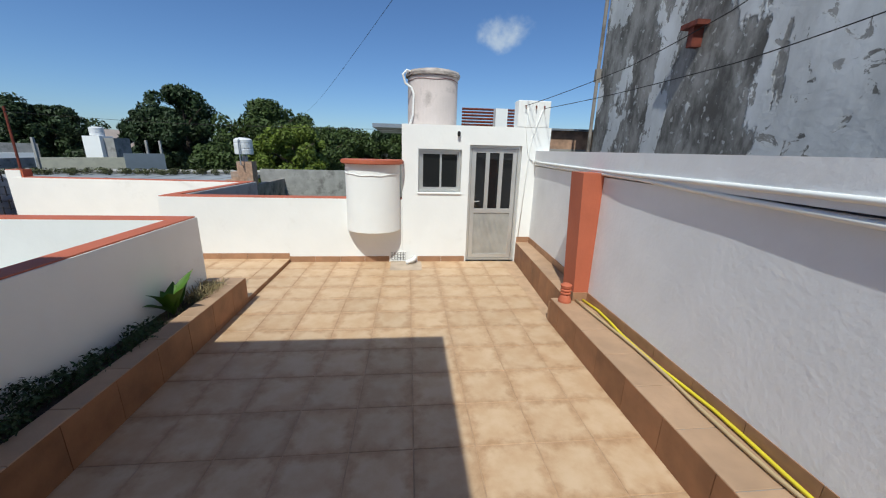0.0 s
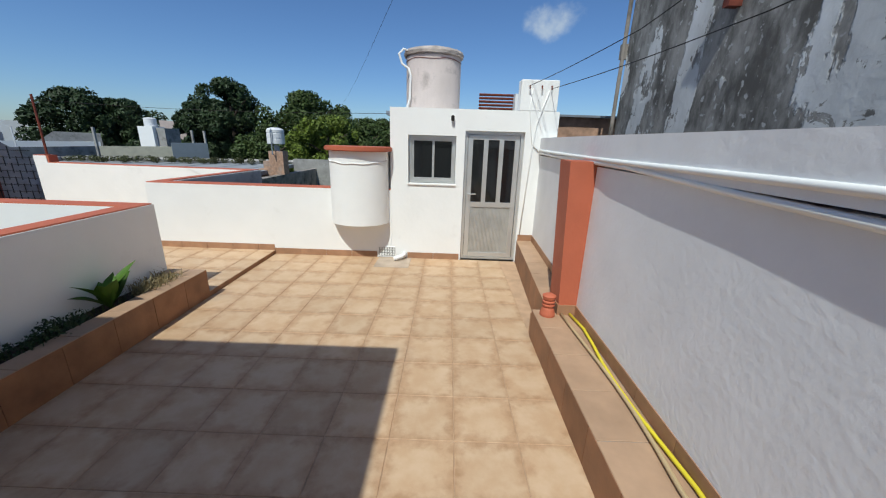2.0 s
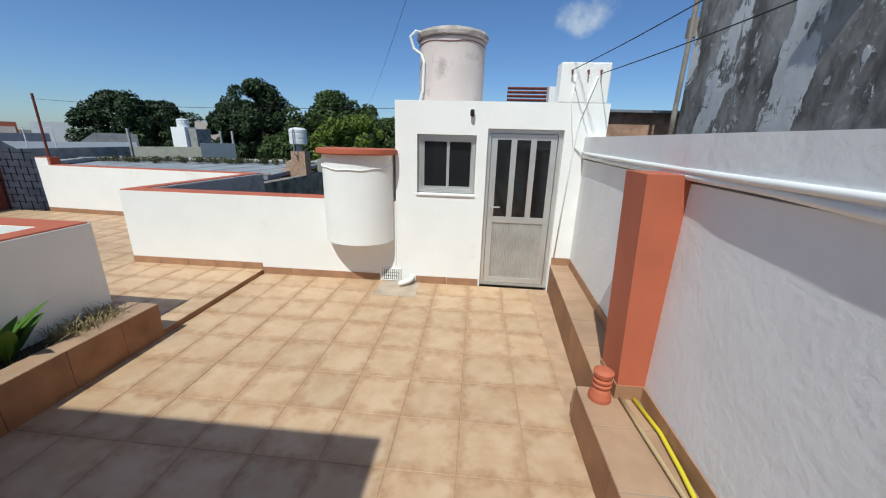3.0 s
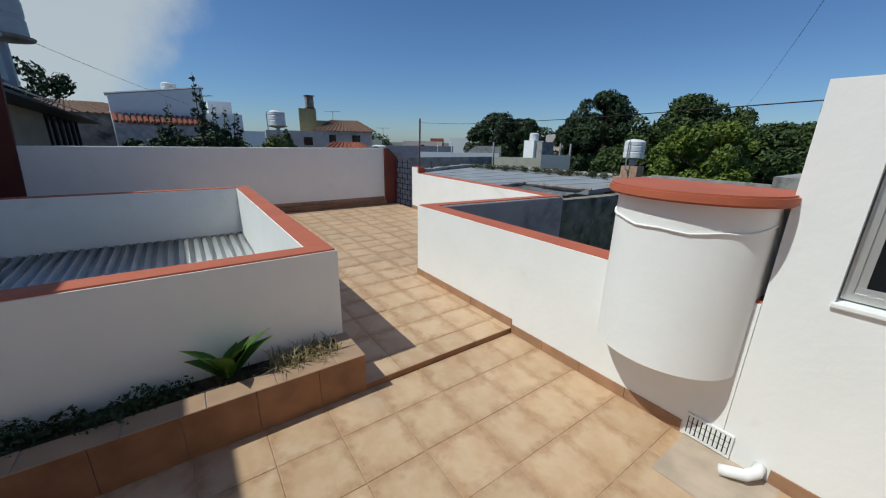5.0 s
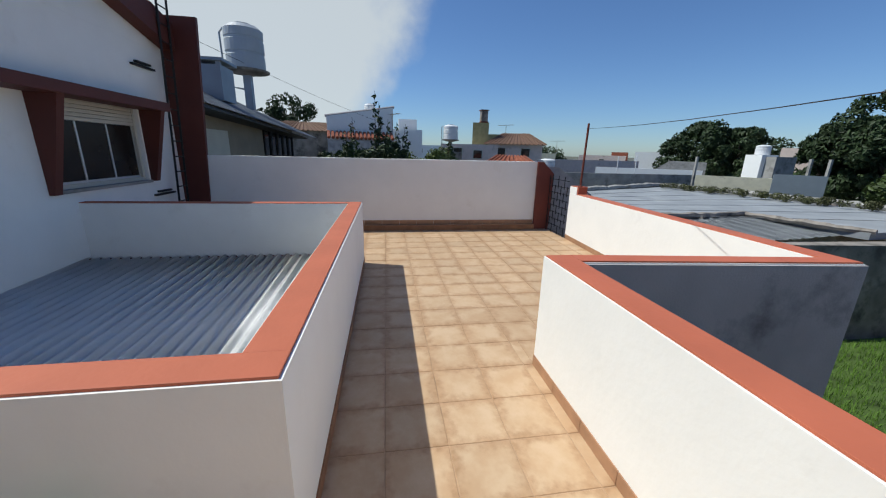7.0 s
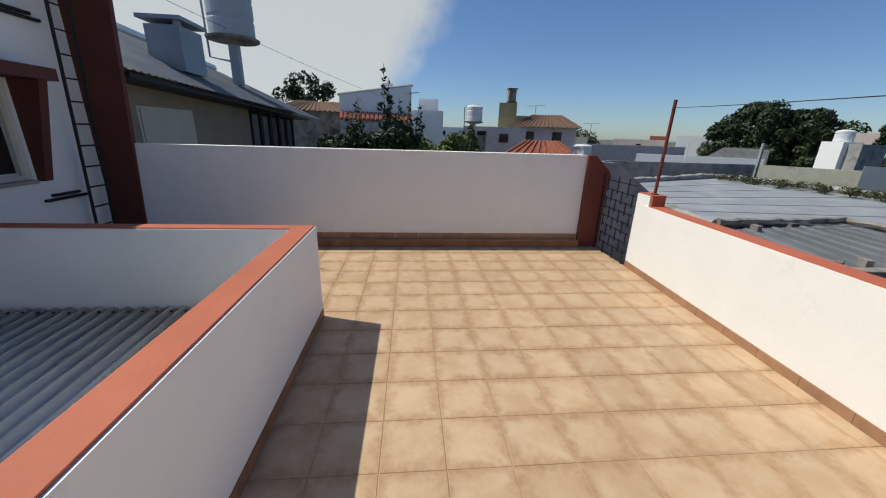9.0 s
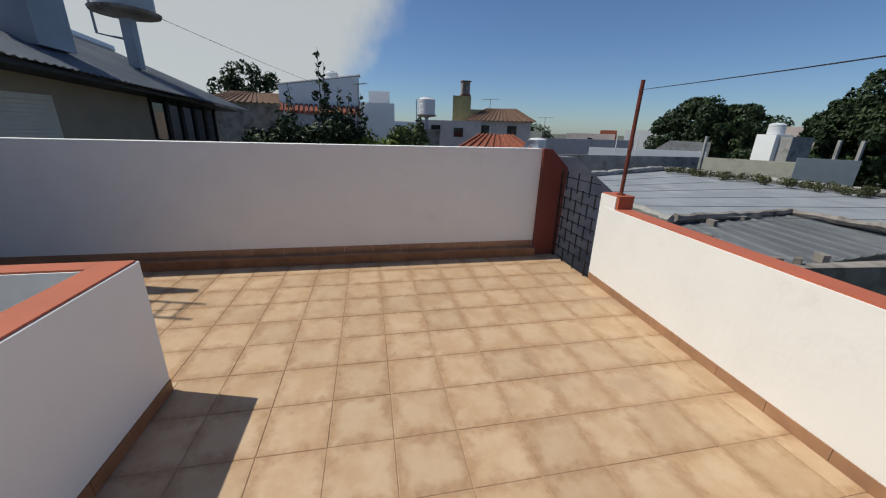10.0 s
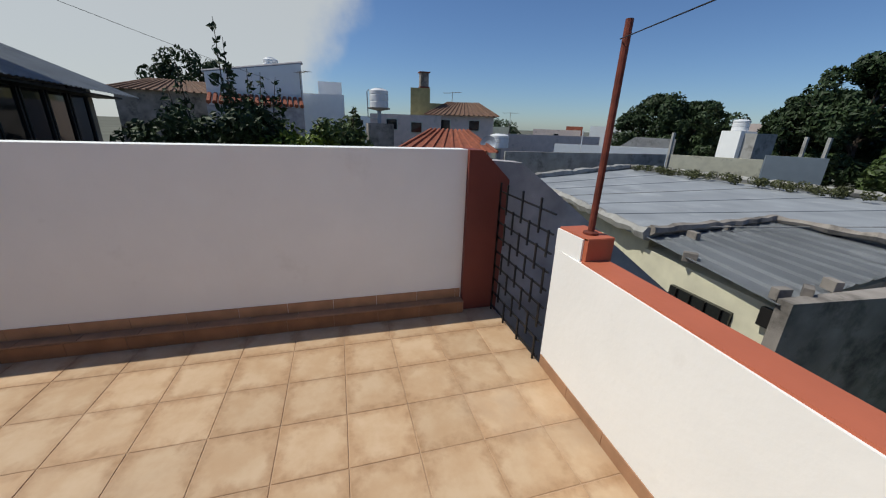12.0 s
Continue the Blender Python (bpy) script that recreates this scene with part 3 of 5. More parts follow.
# ---- plants ----
def leafmat(name, c, var=0.35):
    m = mat(name, c, 0.55, var=0.2, scale=1.5, bump=0.0, island_var=var, spec=0.25); return m
GREEN = leafmat("tree_leaf", (0.052, 0.078, 0.020)); DGREEN = leafmat("dark_tree_leaf", (0.030, 0.050, 0.018)); LGREEN = leafmat("light_tree_leaf", (0.115, 0.155, 0.022)); BARK = mat("bark", (0.08, 0.06, 0.045), 0.95, var=0.3, bump=0.4)
def leaves(centres, n, size, spread, rng, stretch=(1, 1, 1)):
    """Leaves as small folded quads scattered round clump centres: (x, y, z, radius)."""
    c = np.array(centres); idx = rng.choice(len(c), n, p=c[:, 3] ** 2 / (c[:, 3] ** 2).sum())
    d = rng.normal(size=(n, 3)); d /= np.linalg.norm(d, axis=1)[:, None]
    r = c[idx, 3] * (0.55 + 0.5 * rng.random(n) ** 0.6) * spread
    p = c[idx, :3] + d * r[:, None] * np.array(stretch)
    nrm = d + rng.normal(scale=0.6, size=(n, 3)); nrm /= np.linalg.norm(nrm, axis=1)[:, None]
    t = np.cross(nrm, rng.normal(size=(n, 3))); t /= np.linalg.norm(t, axis=1)[:, None]; b = np.cross(nrm, t)
    s = (size * (0.6 + 0.8 * rng.random(n)))[:, None]
    v = np.stack([p - t * s, p - b * s * 0.45 + nrm * s * 0.12, p + t * s, p + b * s * 0.45 + nrm * s * 0.12], 1).reshape(-1, 3)
    f = np.arange(4 * n).reshape(-1, 4)
    me = bpy.data.meshes.new("crown"); me.from_pydata(v.tolist(), [], f.tolist()); me.update()
    return me
def tree(name, at, h, w, seed, m, label, n=5000, size=0.28, trunk=0.3, low=0.25, cat="tree"):
    rng = np.random.default_rng(seed); e = thing(name, at, label, cat)
    bm = tube([(0, 0, 0), (0.1, 0, h * 0.2), (0, 0.1, h * 0.45), (0.1, 0, h * 0.8)], [trunk, trunk * 0.8, trunk * 0.55, trunk * 0.15], 8)
    for k in range(7):
        a = k * 2.4; z = h * (0.25 + 0.07 * k); tube([(0, 0, z), (w * 0.2 * math.cos(a), w * 0.2 * math.sin(a), z + h * 0.12), (w * 0.38 * math.cos(a), w * 0.38 * math.sin(a), z + h * 0.2)], [trunk * 0.4, trunk * 0.25, trunk * 0.08], 6, bm)
    part("trunk", bm, BARK, e)
    cs = []
    for k in range(54):
        a = rng.random() * 6.283; q = rng.random(); z = h * (low + (1 - low) * q); env = math.sin(math.pi * min(1, (q * 0.82 + 0.16))) ** 0.7
        r = w / 2 * env * rng.random() ** 0.45; rad = w * (0.065 + 0.065 * rng.random())
        cs.append((r * math.cos(a), r * math.sin(a), min(z, h - rad * 0.8), rad))
    me = leaves(cs, int(n * 1.7), size * 0.72, 1.0, rng); me.materials.append(m); cr = new("crown", me); cr.parent = e; cr["kind"] = "stuff"
    return e

# plant with broad leaves
def broadleaf(at):
    e = thing("potted_lily", at, "young green plant with broad pointed leaves growing in the planter", "plant")
    m = leafmat("broad_leaf", (0.07, 0.15, 0.02), 0.25)
    specs = [(-20, 0.34, 1.4), (75, 0.42, 1.28), (95, 0.36, 1.0), (150, 0.24, 1.35), (262, 0.36, 1.25), (250, 0.30, 0.95), (300, 0.30, 1.45), (50, 0.34, 1.5), (110, 0.30, 1.45)]
    for az, L, lift in specs:
        bm = bmesh.new(); a = radians(az); rows = []
        for i in range(9):
            t = i / 8; r = L * t * math.cos(lift * (1 - 0.3 * t)); z = L * (t * math.sin(lift) - 0.35 * t * t * (1.1 - lift * 0.5)); w = 0.052 * math.sin(math.pi * min(1, t ** 0.8 * 0.98 + 0.03)) * (1.15 if t > 0.2 else 0.6)
            cx, cy = r * math.cos(a), r * math.sin(a); sx, sy = -math.sin(a) * w, math.cos(a) * w
            rows.append([bm.verts.new((cx + sx, cy + sy, z + w * 0.5)), bm.verts.new((cx, cy, z)), bm.verts.new((cx - sx, cy - sy, z + w * 0.5))])
        for p, q in zip(rows, rows[1:]):
            for k in (0, 1): bm.faces.new((p[k], q[k], q[k + 1], p[k + 1]))
        part("leaf", bm, m, e, smooth=True)
broadleaf((-2.06, 3.28, 0.24))
rng = np.random.default_rng(5)
e = thing("planter_shrub", (0, 0, 0), "low dark green leafy weeds filling the shaded planter", "shrub")
cs = [(-2.06 + 0.055 * rng.normal(), y, 0.26 + 0.06 * rng.random() + 0.10 * max(0, math.sin(y * 4.1)) * rng.random(), 0.04 + 0.04 * rng.random()) for y in np.linspace(0.6, 3.05, 60)]
me = leaves(cs, 5200, 0.014, 1.15, rng); me.materials.append(leafmat("weed_leaf", (0.030, 0.055, 0.022))); o = new("foliage", me); o.parent = e; o["kind"] = "stuff"
def blades(name, x0, x1, y0, y1, z, n, L, m, lean, seed, label, cat):
    rng = np.random.default_rng(seed); p = np.stack([rng.uniform(x0, x1, n), rng.uniform(y0, y1, n), np.full(n, z)], 1)
    a = rng.uniform(0, 6.283, n); l = L * (0.5 + rng.random(n)); d = np.stack([np.cos(a), np.sin(a)], 1) * (lean * l * rng.random(n))[:, None]
    wv = np.stack([-np.sin(a), np.cos(a), np.zeros(n)], 1) * (L * 0.035); mid = p + np.concatenate([d * 0.35, (l * 0.6)[:, None]], 1); tip = p + np.concatenate([d, (l * (1 - 0.6 * lean * rng.random(n)))[:, None]], 1)
    v = np.stack([p - wv, p + wv, mid + wv * 0.8, mid - wv * 0.8, tip], 1).reshape(-1, 3); k = np.arange(n)[:, None] * 5
    f = (k + np.array([0, 1, 2, 3])).tolist() + (k + np.array([3, 2, 4])).tolist()
    me = bpy.data.meshes.new(name); me.from_pydata(v.tolist(), [], f); me.update(); me.materials.append(m); ob = new(name, me)
    return tagged(ob, label=label, category=cat, kind="stuff")
blades("dry_grass", -2.14, -1.90, 3.52, 3.95, 0.24, 420, 0.11, leafmat("straw", (0.28, 0.22, 0.11)), 1.3, 3, "dry straw coloured grass tufts in the planter", "grass")
blades("planter_grass", -2.16, -1.97, 2.5, 3.5, 0.24, 120, 0.07, leafmat("dull_grass", (0.07, 0.09, 0.03)), 1.1, 8, "sparse dull green grass in the planter", "grass")

# ---- cables ----
def cable(pts, r=0.006):
    e = thing("cable", (0, 0, 0), "thin black overhead cable", "cable", "overhead cables"); q = [Vector(p) for p in pts]; out = []
    for a, b in zip(q, q[1:]):
        for i in range(8):
            t = i / 8; out.append(a.lerp(b, t) - Vector((0, 0, (b - a).length * 0.008 * math.sin(math.pi * t))))
    part("wire", tube(out + [q[-1]], r, 5), BLACK, e)
cable([(1.61, 5.5, 2.30), (2.1, 3.9, 2.50), (2.2, 2.9, 2.66), (2.2, 1.5, 3.0), (1.5, -1.5, 4.0)], 0.004)
cable([(1.88, 5.5, 2.27), (2.3, 2.9, 2.33), (2.45, 2.0, 2.45), (2.0, -1.5, 3.6)], 0.004)
cable([(-10.2, 38.9, 4.8), (-0.33, 8.7, 4.63), (2.27, 0.62, 5.0)], 0.005)
cable([(-7.53, 8.04, 2.15), (-0.06, 5.56, 1.93)], 0.003)
cable([(-13.0, -1.0, 4.6), (-24.0, 4.0, 3.3)])

# ---- old building to the east ----
OLD = bpy.data.materials.new("peeling_plaster"); OLD.use_nodes = True
n, l = OLD.node_tree.nodes, OLD.node_tree.links; b = n["Principled BSDF"]; b.inputs["Roughness"].default_value = 0.92
g = n.new("ShaderNodeNewGeometry"); mp = n.new("ShaderNodeMapping"); mp.inputs["Scale"].default_value = (1, 1, 0.45); l.new(g.outputs["Position"], mp.inputs[0])
def noise_node(scale, detail, rough, vec, dist=0.0):
    t = n.new("ShaderNodeTexNoise"); t.inputs["Scale"].default_value = scale; t.inputs["Detail"].default_value = detail; t.inputs["Roughness"].default_value = rough; t.inputs["Distortion"].default_value = dist; l.new(vec, t.inputs["Vector"]); return t.outputs[0]
def ramp(v, a, c):
    t = n.new("ShaderNodeMapRange"); t.interpolation_type = "SMOOTHSTEP"; t.inputs[1].default_value = a; t.inputs[2].default_value = c; l.new(v, t.inputs[0]); return t.outputs[0]
def mixc(f, A, B):
    t = n.new("ShaderNodeMix"); t.data_type = "RGBA"; l.new(f, t.inputs["Factor"])
    for k, v in (("A", A), ("B", B)):
        if isinstance(v, tuple): t.inputs[k].default_value = (*v, 1)
        else: l.new(v, t.inputs[k])
    return t.outputs["Result"]
def mth(op, a, c):
    t = n.new("ShaderNodeMath"); t.operation = op
    for i, v in enumerate((a, c)):
        if isinstance(v, (int, float)): t.inputs[i].default_value = v
        else: l.new(v, t.inputs[i])
    return t.outputs[0]
sep = n.new("ShaderNodeSeparateXYZ"); l.new(g.outputs["Position"], sep.inputs[0])
age = ramp(sep.outputs["Y"], 2.2, 6.2)                      # the damp north end has lost more paint
big = noise_node(0.85, 7, 0.6, mp.outputs[0], 0.4)
fine_n = noise_node(9, 5, 0.6, g.outputs["Position"])
v = mth("ADD", mth("ADD", big, mth("MULTIPLY", age, 0.10)), mth("MULTIPLY", fine_n, 0.10))
chips = ramp(noise_node(4.5, 10, 0.68, g.outputs["Position"], 0.8), 0.60, 0.615)
lost = mth("MAXIMUM", ramp(v, 0.605, 0.625), mth("MULTIPLY", chips, 0.9))
dark = mixc(ramp(noise_node(3.5, 6, 0.65, mp.outputs[0]), 0.35, 0.65), (0.085, 0.080, 0.075), (0.30, 0.29, 0.28))
dark = mixc(ramp(noise_node(14, 3, 0.5, g.outputs["Position"]), 0.62, 0.68), dark, (0.34, 0.34, 0.34))
paint = mixc(ramp(noise_node(1.6, 6, 0.6, mp.outputs[0]), 0.35, 0.7), (0.62, 0.63, 0.65), (0.42, 0.425, 0.435))
l.new(mixc(lost, paint, dark), b.inputs["Base Color"])
bp = n.new("ShaderNodeBump"); bp.inputs["Strength"].default_value = 0.5; bp.inputs["Distance"].default_value = 0.03; bp.invert = True
l.new(mth("ADD", lost, mth("MULTIPLY", fine_n, 0.5)), bp.inputs["Height"]); l.new(bp.outputs[0], b.inputs["Normal"])
e = thing("old_building", (0, 0, 0), "tall old building wall with peeling grey paint and black damp stains", "building")
part("wall", boxes((3.2, 9.0, -9.0, 6.6, -3.0, 7.5)), OLD, e)
part("ledge", boxes((3.12, 3.6, 6.6, 6.68, 2.85, 3.05)), CEMENT, e); part("bracket", boxes((3.05, 3.2, 4.35, 4.6, 3.05, 3.1), (3.08, 3.2, 4.42, 4.5, 2.85, 3.05)), RUST, e, "rusty iron bracket")
part("downpipe", tube([(3.15, 6.62, -1), (3.15, 6.62, 7)], 0.03, 8), CEMENT, e)

# ---- neighbour house to the west ----
NBW = mat("beige_wall", (0.27, 0.225, 0.17), 0.9, var=0.12, scale=2, bump=0.1); ROOFW = mat("grey_corrugated", (0.30, 0.33, 0.37), 0.5, 0.4, var=0.15, scale=1.2, bump=0.0)
e = thing("neighbour_house", (0, 0, 0), "low beige house with grey corrugated roof and roller shutter", "house")
part("wall", prism([(-18.2, -3.0), (-9.0, -3.0), (-9.0, 2.72), (-18.2, 2.40)], "y", -7.5, 0.4), NBW, e)
def eave(t): return (-8.9 + t * -9.7, 1.0 + t * 0.3, 2.50 - 0.36 * t)
def ridge(t): return (-8.9 + t * -9.2, -2.2, 4.15 - 0.45 * t)
bm = bmesh.new(); rows = []
for i in range(261):
    t = i / 260; a, c = Vector(eave(t)), Vector(ridge(t)); dz = 0.02 * (1 if i % 4 in (0, 1) else -1) * 0.6
    rows.append([bm.verts.new(a.lerp(c, k / 3) + Vector((0, 0, dz))) for k in range(4)])
for a, c in zip(rows, rows[1:]):
    for k in range(3): bm.faces.new((a[k], a[k + 1], c[k + 1], c[k]))
bmesh.ops.solidify(bm, geom=bm.faces[:], thickness=0.01)
part("roof", bm, ROOFW, e)
part("ridge_cap", tube([(-8.9, -2.2, 4.2), (-18.1, -2.2, 3.75)], 0.12, 6), METAL, e)
part("roof_back", prism([(-2.2, 3.75), (-2.2, 3.65), (-7.5, 1.9), (-7.5, 2.0)], "x", -18.2, -9.0), ROOFW, e)
# black sheet standing in for the shade under the eave
part("eave_shade_board", prism([(-18.4, 2.08), (-9.0, 2.40), (-9.0, 2.46), (-18.4, 2.12)], "y", 0.4, 0.98), BLACK, e, "underside of the eave, blackened in place of its shade")
part("chimney", boxes((-12.3, -11.5, -0.25, 0.4, 2.8, 3.62), (-12.38, -11.42, -0.33, 0.48, 3.70, 3.77), (-12.3, -12.2, -0.25, -0.15, 3.62, 3.7), (-11.6, -11.5, 0.3, 0.4, 3.62, 3.7)), ROOFW, e, "painted grey box chimney with an open top")
s = part("shutter", boxes((-11.45, -9.85, 0.4, 0.405, 0.8, 2.06)), CREAM, e, "closed cream roller shutter")
for k in range(20): part("slat", boxes((-11.4, -9.9, 0.405, 0.425, 0.83 + k * 0.06, 0.884 + k * 0.06)), CREAM, s)
for k in range(5):
    x = -17.9 + k * 0.75; w_ = part("window", boxes((x, x + 0.05, 0.4, 0.46, 0.4, 2.3), (x + 0.66, x + 0.7, 0.4, 0.46, 0.4, 2.3), (x + 0.05, x + 0.66, 0.4, 0.46, 2.24, 2.3)), BLACK, e); part("pane", boxes((x + 0.05, x + 0.66, 0.405, 0.42, 0.4, 2.24)), GLASS, w_)
GREYT = mat("grey_plastic_tank", (0.42, 0.44, 0.46), 0.5, var=0.05, bump=0.0); WTANK = mat("white_plastic_tank", (0.7, 0.7, 0.7), 0.45, var=0.04, bump=0.0, dirt=(0.4, 0.38, 0.35), dirt_amt=0.1)
def water_tank(at, r, h, stand, m, label, plate=True, legs=0.1):
    e = thing("water_tank", at, label, "water tank")
    part("tank_body", lathe([(r * .96, 0), (r, 0.03), (r, h * .3), (r * .97, h * .32), (r * .97, h * .36), (r, h * .38), (r, h * .62), (r * .97, h * .64), (r * .97, h * .68), (r, h * .7), (r, h * .86), (r * .75, h * .95), (r * .45, h * .97), (r * .45, h), (0, h)], seg=28), m, e, smooth=False)
    if stand:
        part("post", boxes((-legs, legs, -legs, legs, -stand, -0.06)), ROOFW, e)
        if plate: part("platform", lathe([(0.1, -0.16), (r * 1.15, -0.06), (r * 1.2, 0)], seg=20), CEMENT, e)
        part("pipe", tube([(0, -r * 1.05, h * .9), (0, -r * 1.25, h * .8), (0, -r * 1.2, -0.5), (0, -0.1, -0.6)], 0.03, 6), ROOFW, e)
    return e
water_tank((-15.45, -0.27, 4.20), 0.60, 1.42, 1.25, GREYT, "grey plastic water tank on a single post above a metal roof", legs=0.12)

# ---- yards, sheds and walls to the north west ----
CREAMW = mat("cream_wall", (0.64, 0.60, 0.45), 0.9, var=0.1, bump=0.1, dirt=(0.25, 0.22, 0.16), dirt_amt=0.2); PINKW = mat("pale_pink_wall", (0.66, 0.54, 0.48), 0.9, var=0.08, bump=0.1, dirt=(0.3, 0.24, 0.2), dirt_amt=0.15)
BLUEG = mat("blue_grey_panel", (0.20, 0.235, 0.26), 0.7, var=0.06, bump=0.0); OLIVE = mat("olive_wall", (0.27, 0.26, 0.13), 0.9, var=0.15, bump=0.1); RTILE = mat("red_roof_tile", (0.26, 0.078, 0.042), 0.8, var=0.25, scale=6, bump=0.2, island_var=0.2); BTILE = mat("brown_roof_tile", (0.16, 0.09, 0.058), 0.8, var=0.2, scale=6, bump=0.2, island_var=0.15)
BRICK = mat("old_brick", (0.40, 0.25, 0.17), 0.9, var=0.3, scale=7, bump=0.4, dirt=(0.35, 0.30, 0.26), dirt_amt=0.3)
struct("ground", boxes((-900, 900, -900, 900, -3.3, -3.0)), mat("town_ground", (0.10, 0.10, 0.075), 0.95, var=0.4, scale=0.05, bump=0.2), "dull ground of the neighbourhood")
e = thing("shed", (0, 0, 0), "low cream shed with flat grey roof and cracked mortar edges", "shed")
part("wall", prism([(-11.4, 12.75), (-18.4, 13.95), (-21.5, 21.5), (-11.0, 24.0), (-9.3, 17.2), (-11.6, 16.4)], "z", -3.0, -0.35), CREAMW, e)
part("roof", prism([(-11.25, 12.5), (-18.5, 13.75), (-21.8, 21.6), (-9.4, 24.4), (-8.6, 17.2), (-11.5, 16.5)], "z", -0.35, -0.16), SHEET, e)
for k in range(7):
    t = k / 6; part("roof_seam", tube([(-11.5 - 6.9 * t, 12.65 + 1.2 * t, -0.155), (-9.6 - 12.1 * t, 24.3 - 2.8 * t, -0.155)], 0.014, 4), SHEET if k % 3 else LTCEM, e)
rng = random.Random(12)
def rough_edge(pts, r, m, label):
    """A crumbling mortar edge: a bar with uneven thickness."""
    out = []
    for p, q in zip(pts, pts[1:]):
        p, q = Vector(p), Vector(q); n_ = max(2, int((q - p).length / 0.22))
        for i in range(n_): out.append(p.lerp(q, i / n_) + Vector((rng.uniform(-0.03, 0.03), rng.uniform(-0.03, 0.03), rng.uniform(-0.025, 0.025))))
    out.append(Vector(pts[-1])); return part("roof_edge", tube(out, [r * rng.uniform(0.75, 1.25) for _ in out], 6), m, e, label)
rough_edge([(-11.22, 12.48, -0.23), (-18.5, 13.72, -0.23)], 0.12, LTCEM, "cracked pale mortar roof edge")
rough_edge([(-11.22, 12.5, -0.16), (-11.5, 16.5, -0.12), (-9.9, 16.75, -0.12), (-8.55, 17.3, -0.12)], 0.09, CEMENT, "dark crumbling mortar roof edge")
rough_edge([(-18.5, 13.75, -0.1), (-21.8, 21.6, -0.03), (-9.4, 24.4, -0.03)], 0.14, LTCEM, "pale rubble roof edge")
part("window", boxes((-10.35, -9.25, 12.32, 12.40, -1.28, -0.92)), GLASS, e)
for k in range(4): part("window_bar", boxes((-10.2 + k * 0.27, -10.18 + k * 0.27, 12.28, 12.31, -1.28, -0.92)), BLACK, e)
bm = bmesh.new(); rows = []
A, B, C_, D = Vector((-11.35, 12.45, -0.30)), Vector((-8.62, 12.15, -0.46)), Vector((-9.1, 17.0, -0.34)), Vector((-11.55, 16.6, -0.20))
for i in range(81):
    t = i / 80; dz = 0.03 if i % 8 in (0, 1) else 0.0
    rows.append([bm.verts.new(A.lerp(D, t) + Vector((0, 0, dz))), bm.verts.new(B.lerp(C_, t) + Vector((0, 0, dz)))])
for p, q in zip(rows, rows[1:]): bm.faces.new((p[0], p[1], q[1], q[0]))
bmesh.ops.solidify(bm, geom=bm.faces[:], thickness=0.008)
e2 = thing("lean_to", (0, 0, 0), "small lean-to with a ribbed grey sheet roof and dark side wall", "shed")
part("roof", bm, SHEET, e2)
part("wall", prism([(-11.35, 12.6), (-8.70, 12.34), (-9.2, 16.9), (-11.5, 16.5)], "z", -3.0, -0.56), CREAMW, e2)
part("side_wall", prism([(-8.68, 12.2), (-8.50, 12.2), (-8.05, 17.0), (-7.85, 24.0), (-8.1, 24.0), (-8.5, 17.2)], "z", -3.0, -0.36), CEMENT, e2, "stained dark garden wall")
part("vent_block", boxes((-8.86, -8.70, 12.25, 12.33, -0.86, -0.58)), BLACK, e2, "dark pierced vent block")
for k, (x, y) in enumerate(((-11.0, 13.4), (-10.2, 12.42), (-8.75, 12.35), (-8.7, 12.8), (-8.8, 13.5), (-11.3, 14.6), (-11.45, 15.6))):
    b_ = thing("loose_brick", (x, y, -0.30 if x > -10.5 else -0.2), "loose weathered brick lying on the sheet roof edge", "brick", "bricks on the shed roof"); part("brick_body", boxes((-0.11, 0.11, -0.06, 0.06, -0.12, 0.05), bevel=0.01), CEMENT, b_); b_.rotation_euler = (0, 0, k * 0.7)
e = thing("roof_weeds", (0, 0, 0), "low dark weeds and dry twigs along the far roof edge", "plant")
wrng = np.random.default_rng(77)
me = leaves([(-20.6 + 9.5 * q + wrng.normal() * 0.2, 21.0 + 2.2 * q + wrng.normal() * 0.3, 0.0 + 0.1 * wrng.random(), 0.22) for q in np.linspace(0, 1, 46)], 5200, 0.05, 1.0, wrng, (1, 1, 0.7)); me.materials.append(leafmat("dull_weed", (0.07, 0.075, 0.03))); o = new("foliage", me); o.parent = e; o["kind"] = "stuff"
struct("wall_garden", boxes((-9.3, 14, 24.0, 24.2, -3.0, 0.2)), LTCEM, "old garden wall at the back"); struct("grass_bed", boxes((-7.9, 2.5, 8.3, 24.0, -3.0, -2.9)), mat("lawn_soil", (0.06, 0.10, 0.02), 0.95, var=0.4, scale=3, bump=0.3), "lawn soil")
struct("path_garden", prism([(-8.4, 8.3), (-4.4, 8.3), (-7.2, 13.9), (-8.2, 14.4)], "z", -3.0, -2.87), LTCEM, "concrete path beside the lawn")
blades("lawn", -7.7, -1.5, 9.0, 23.0, -2.9, 22000, 0.16, leafmat("lawn_grass", (0.10, 0.19, 0.025)), 0.8, 11, "green lawn grass in the garden below", "grass")
def wall_seg(name, p, q, z0, z1, m, label, t=0.15):
    d = (Vector((*q, 0)) - Vector((*p, 0))).normalized(); nn = Vector((-d.y, d.x, 0)) * t
    e = thing(name, (p[0], p[1], -3), label, "wall"); part("wall_body", prism([(0, 0), (q[0] - p[0], q[1] - p[1]), (q[0] - p[0] + nn.x, q[1] - p[1] + nn.y), (nn.x, nn.y)], "z", 0 if z0 < -2 else z0 + 3, z1 + 3), m, e); return e
def at(az, d):
    az = az - 1.4
    return (-5.7 + d * math.sin(radians(az)), 6.54 + d * math.cos(radians(az)))
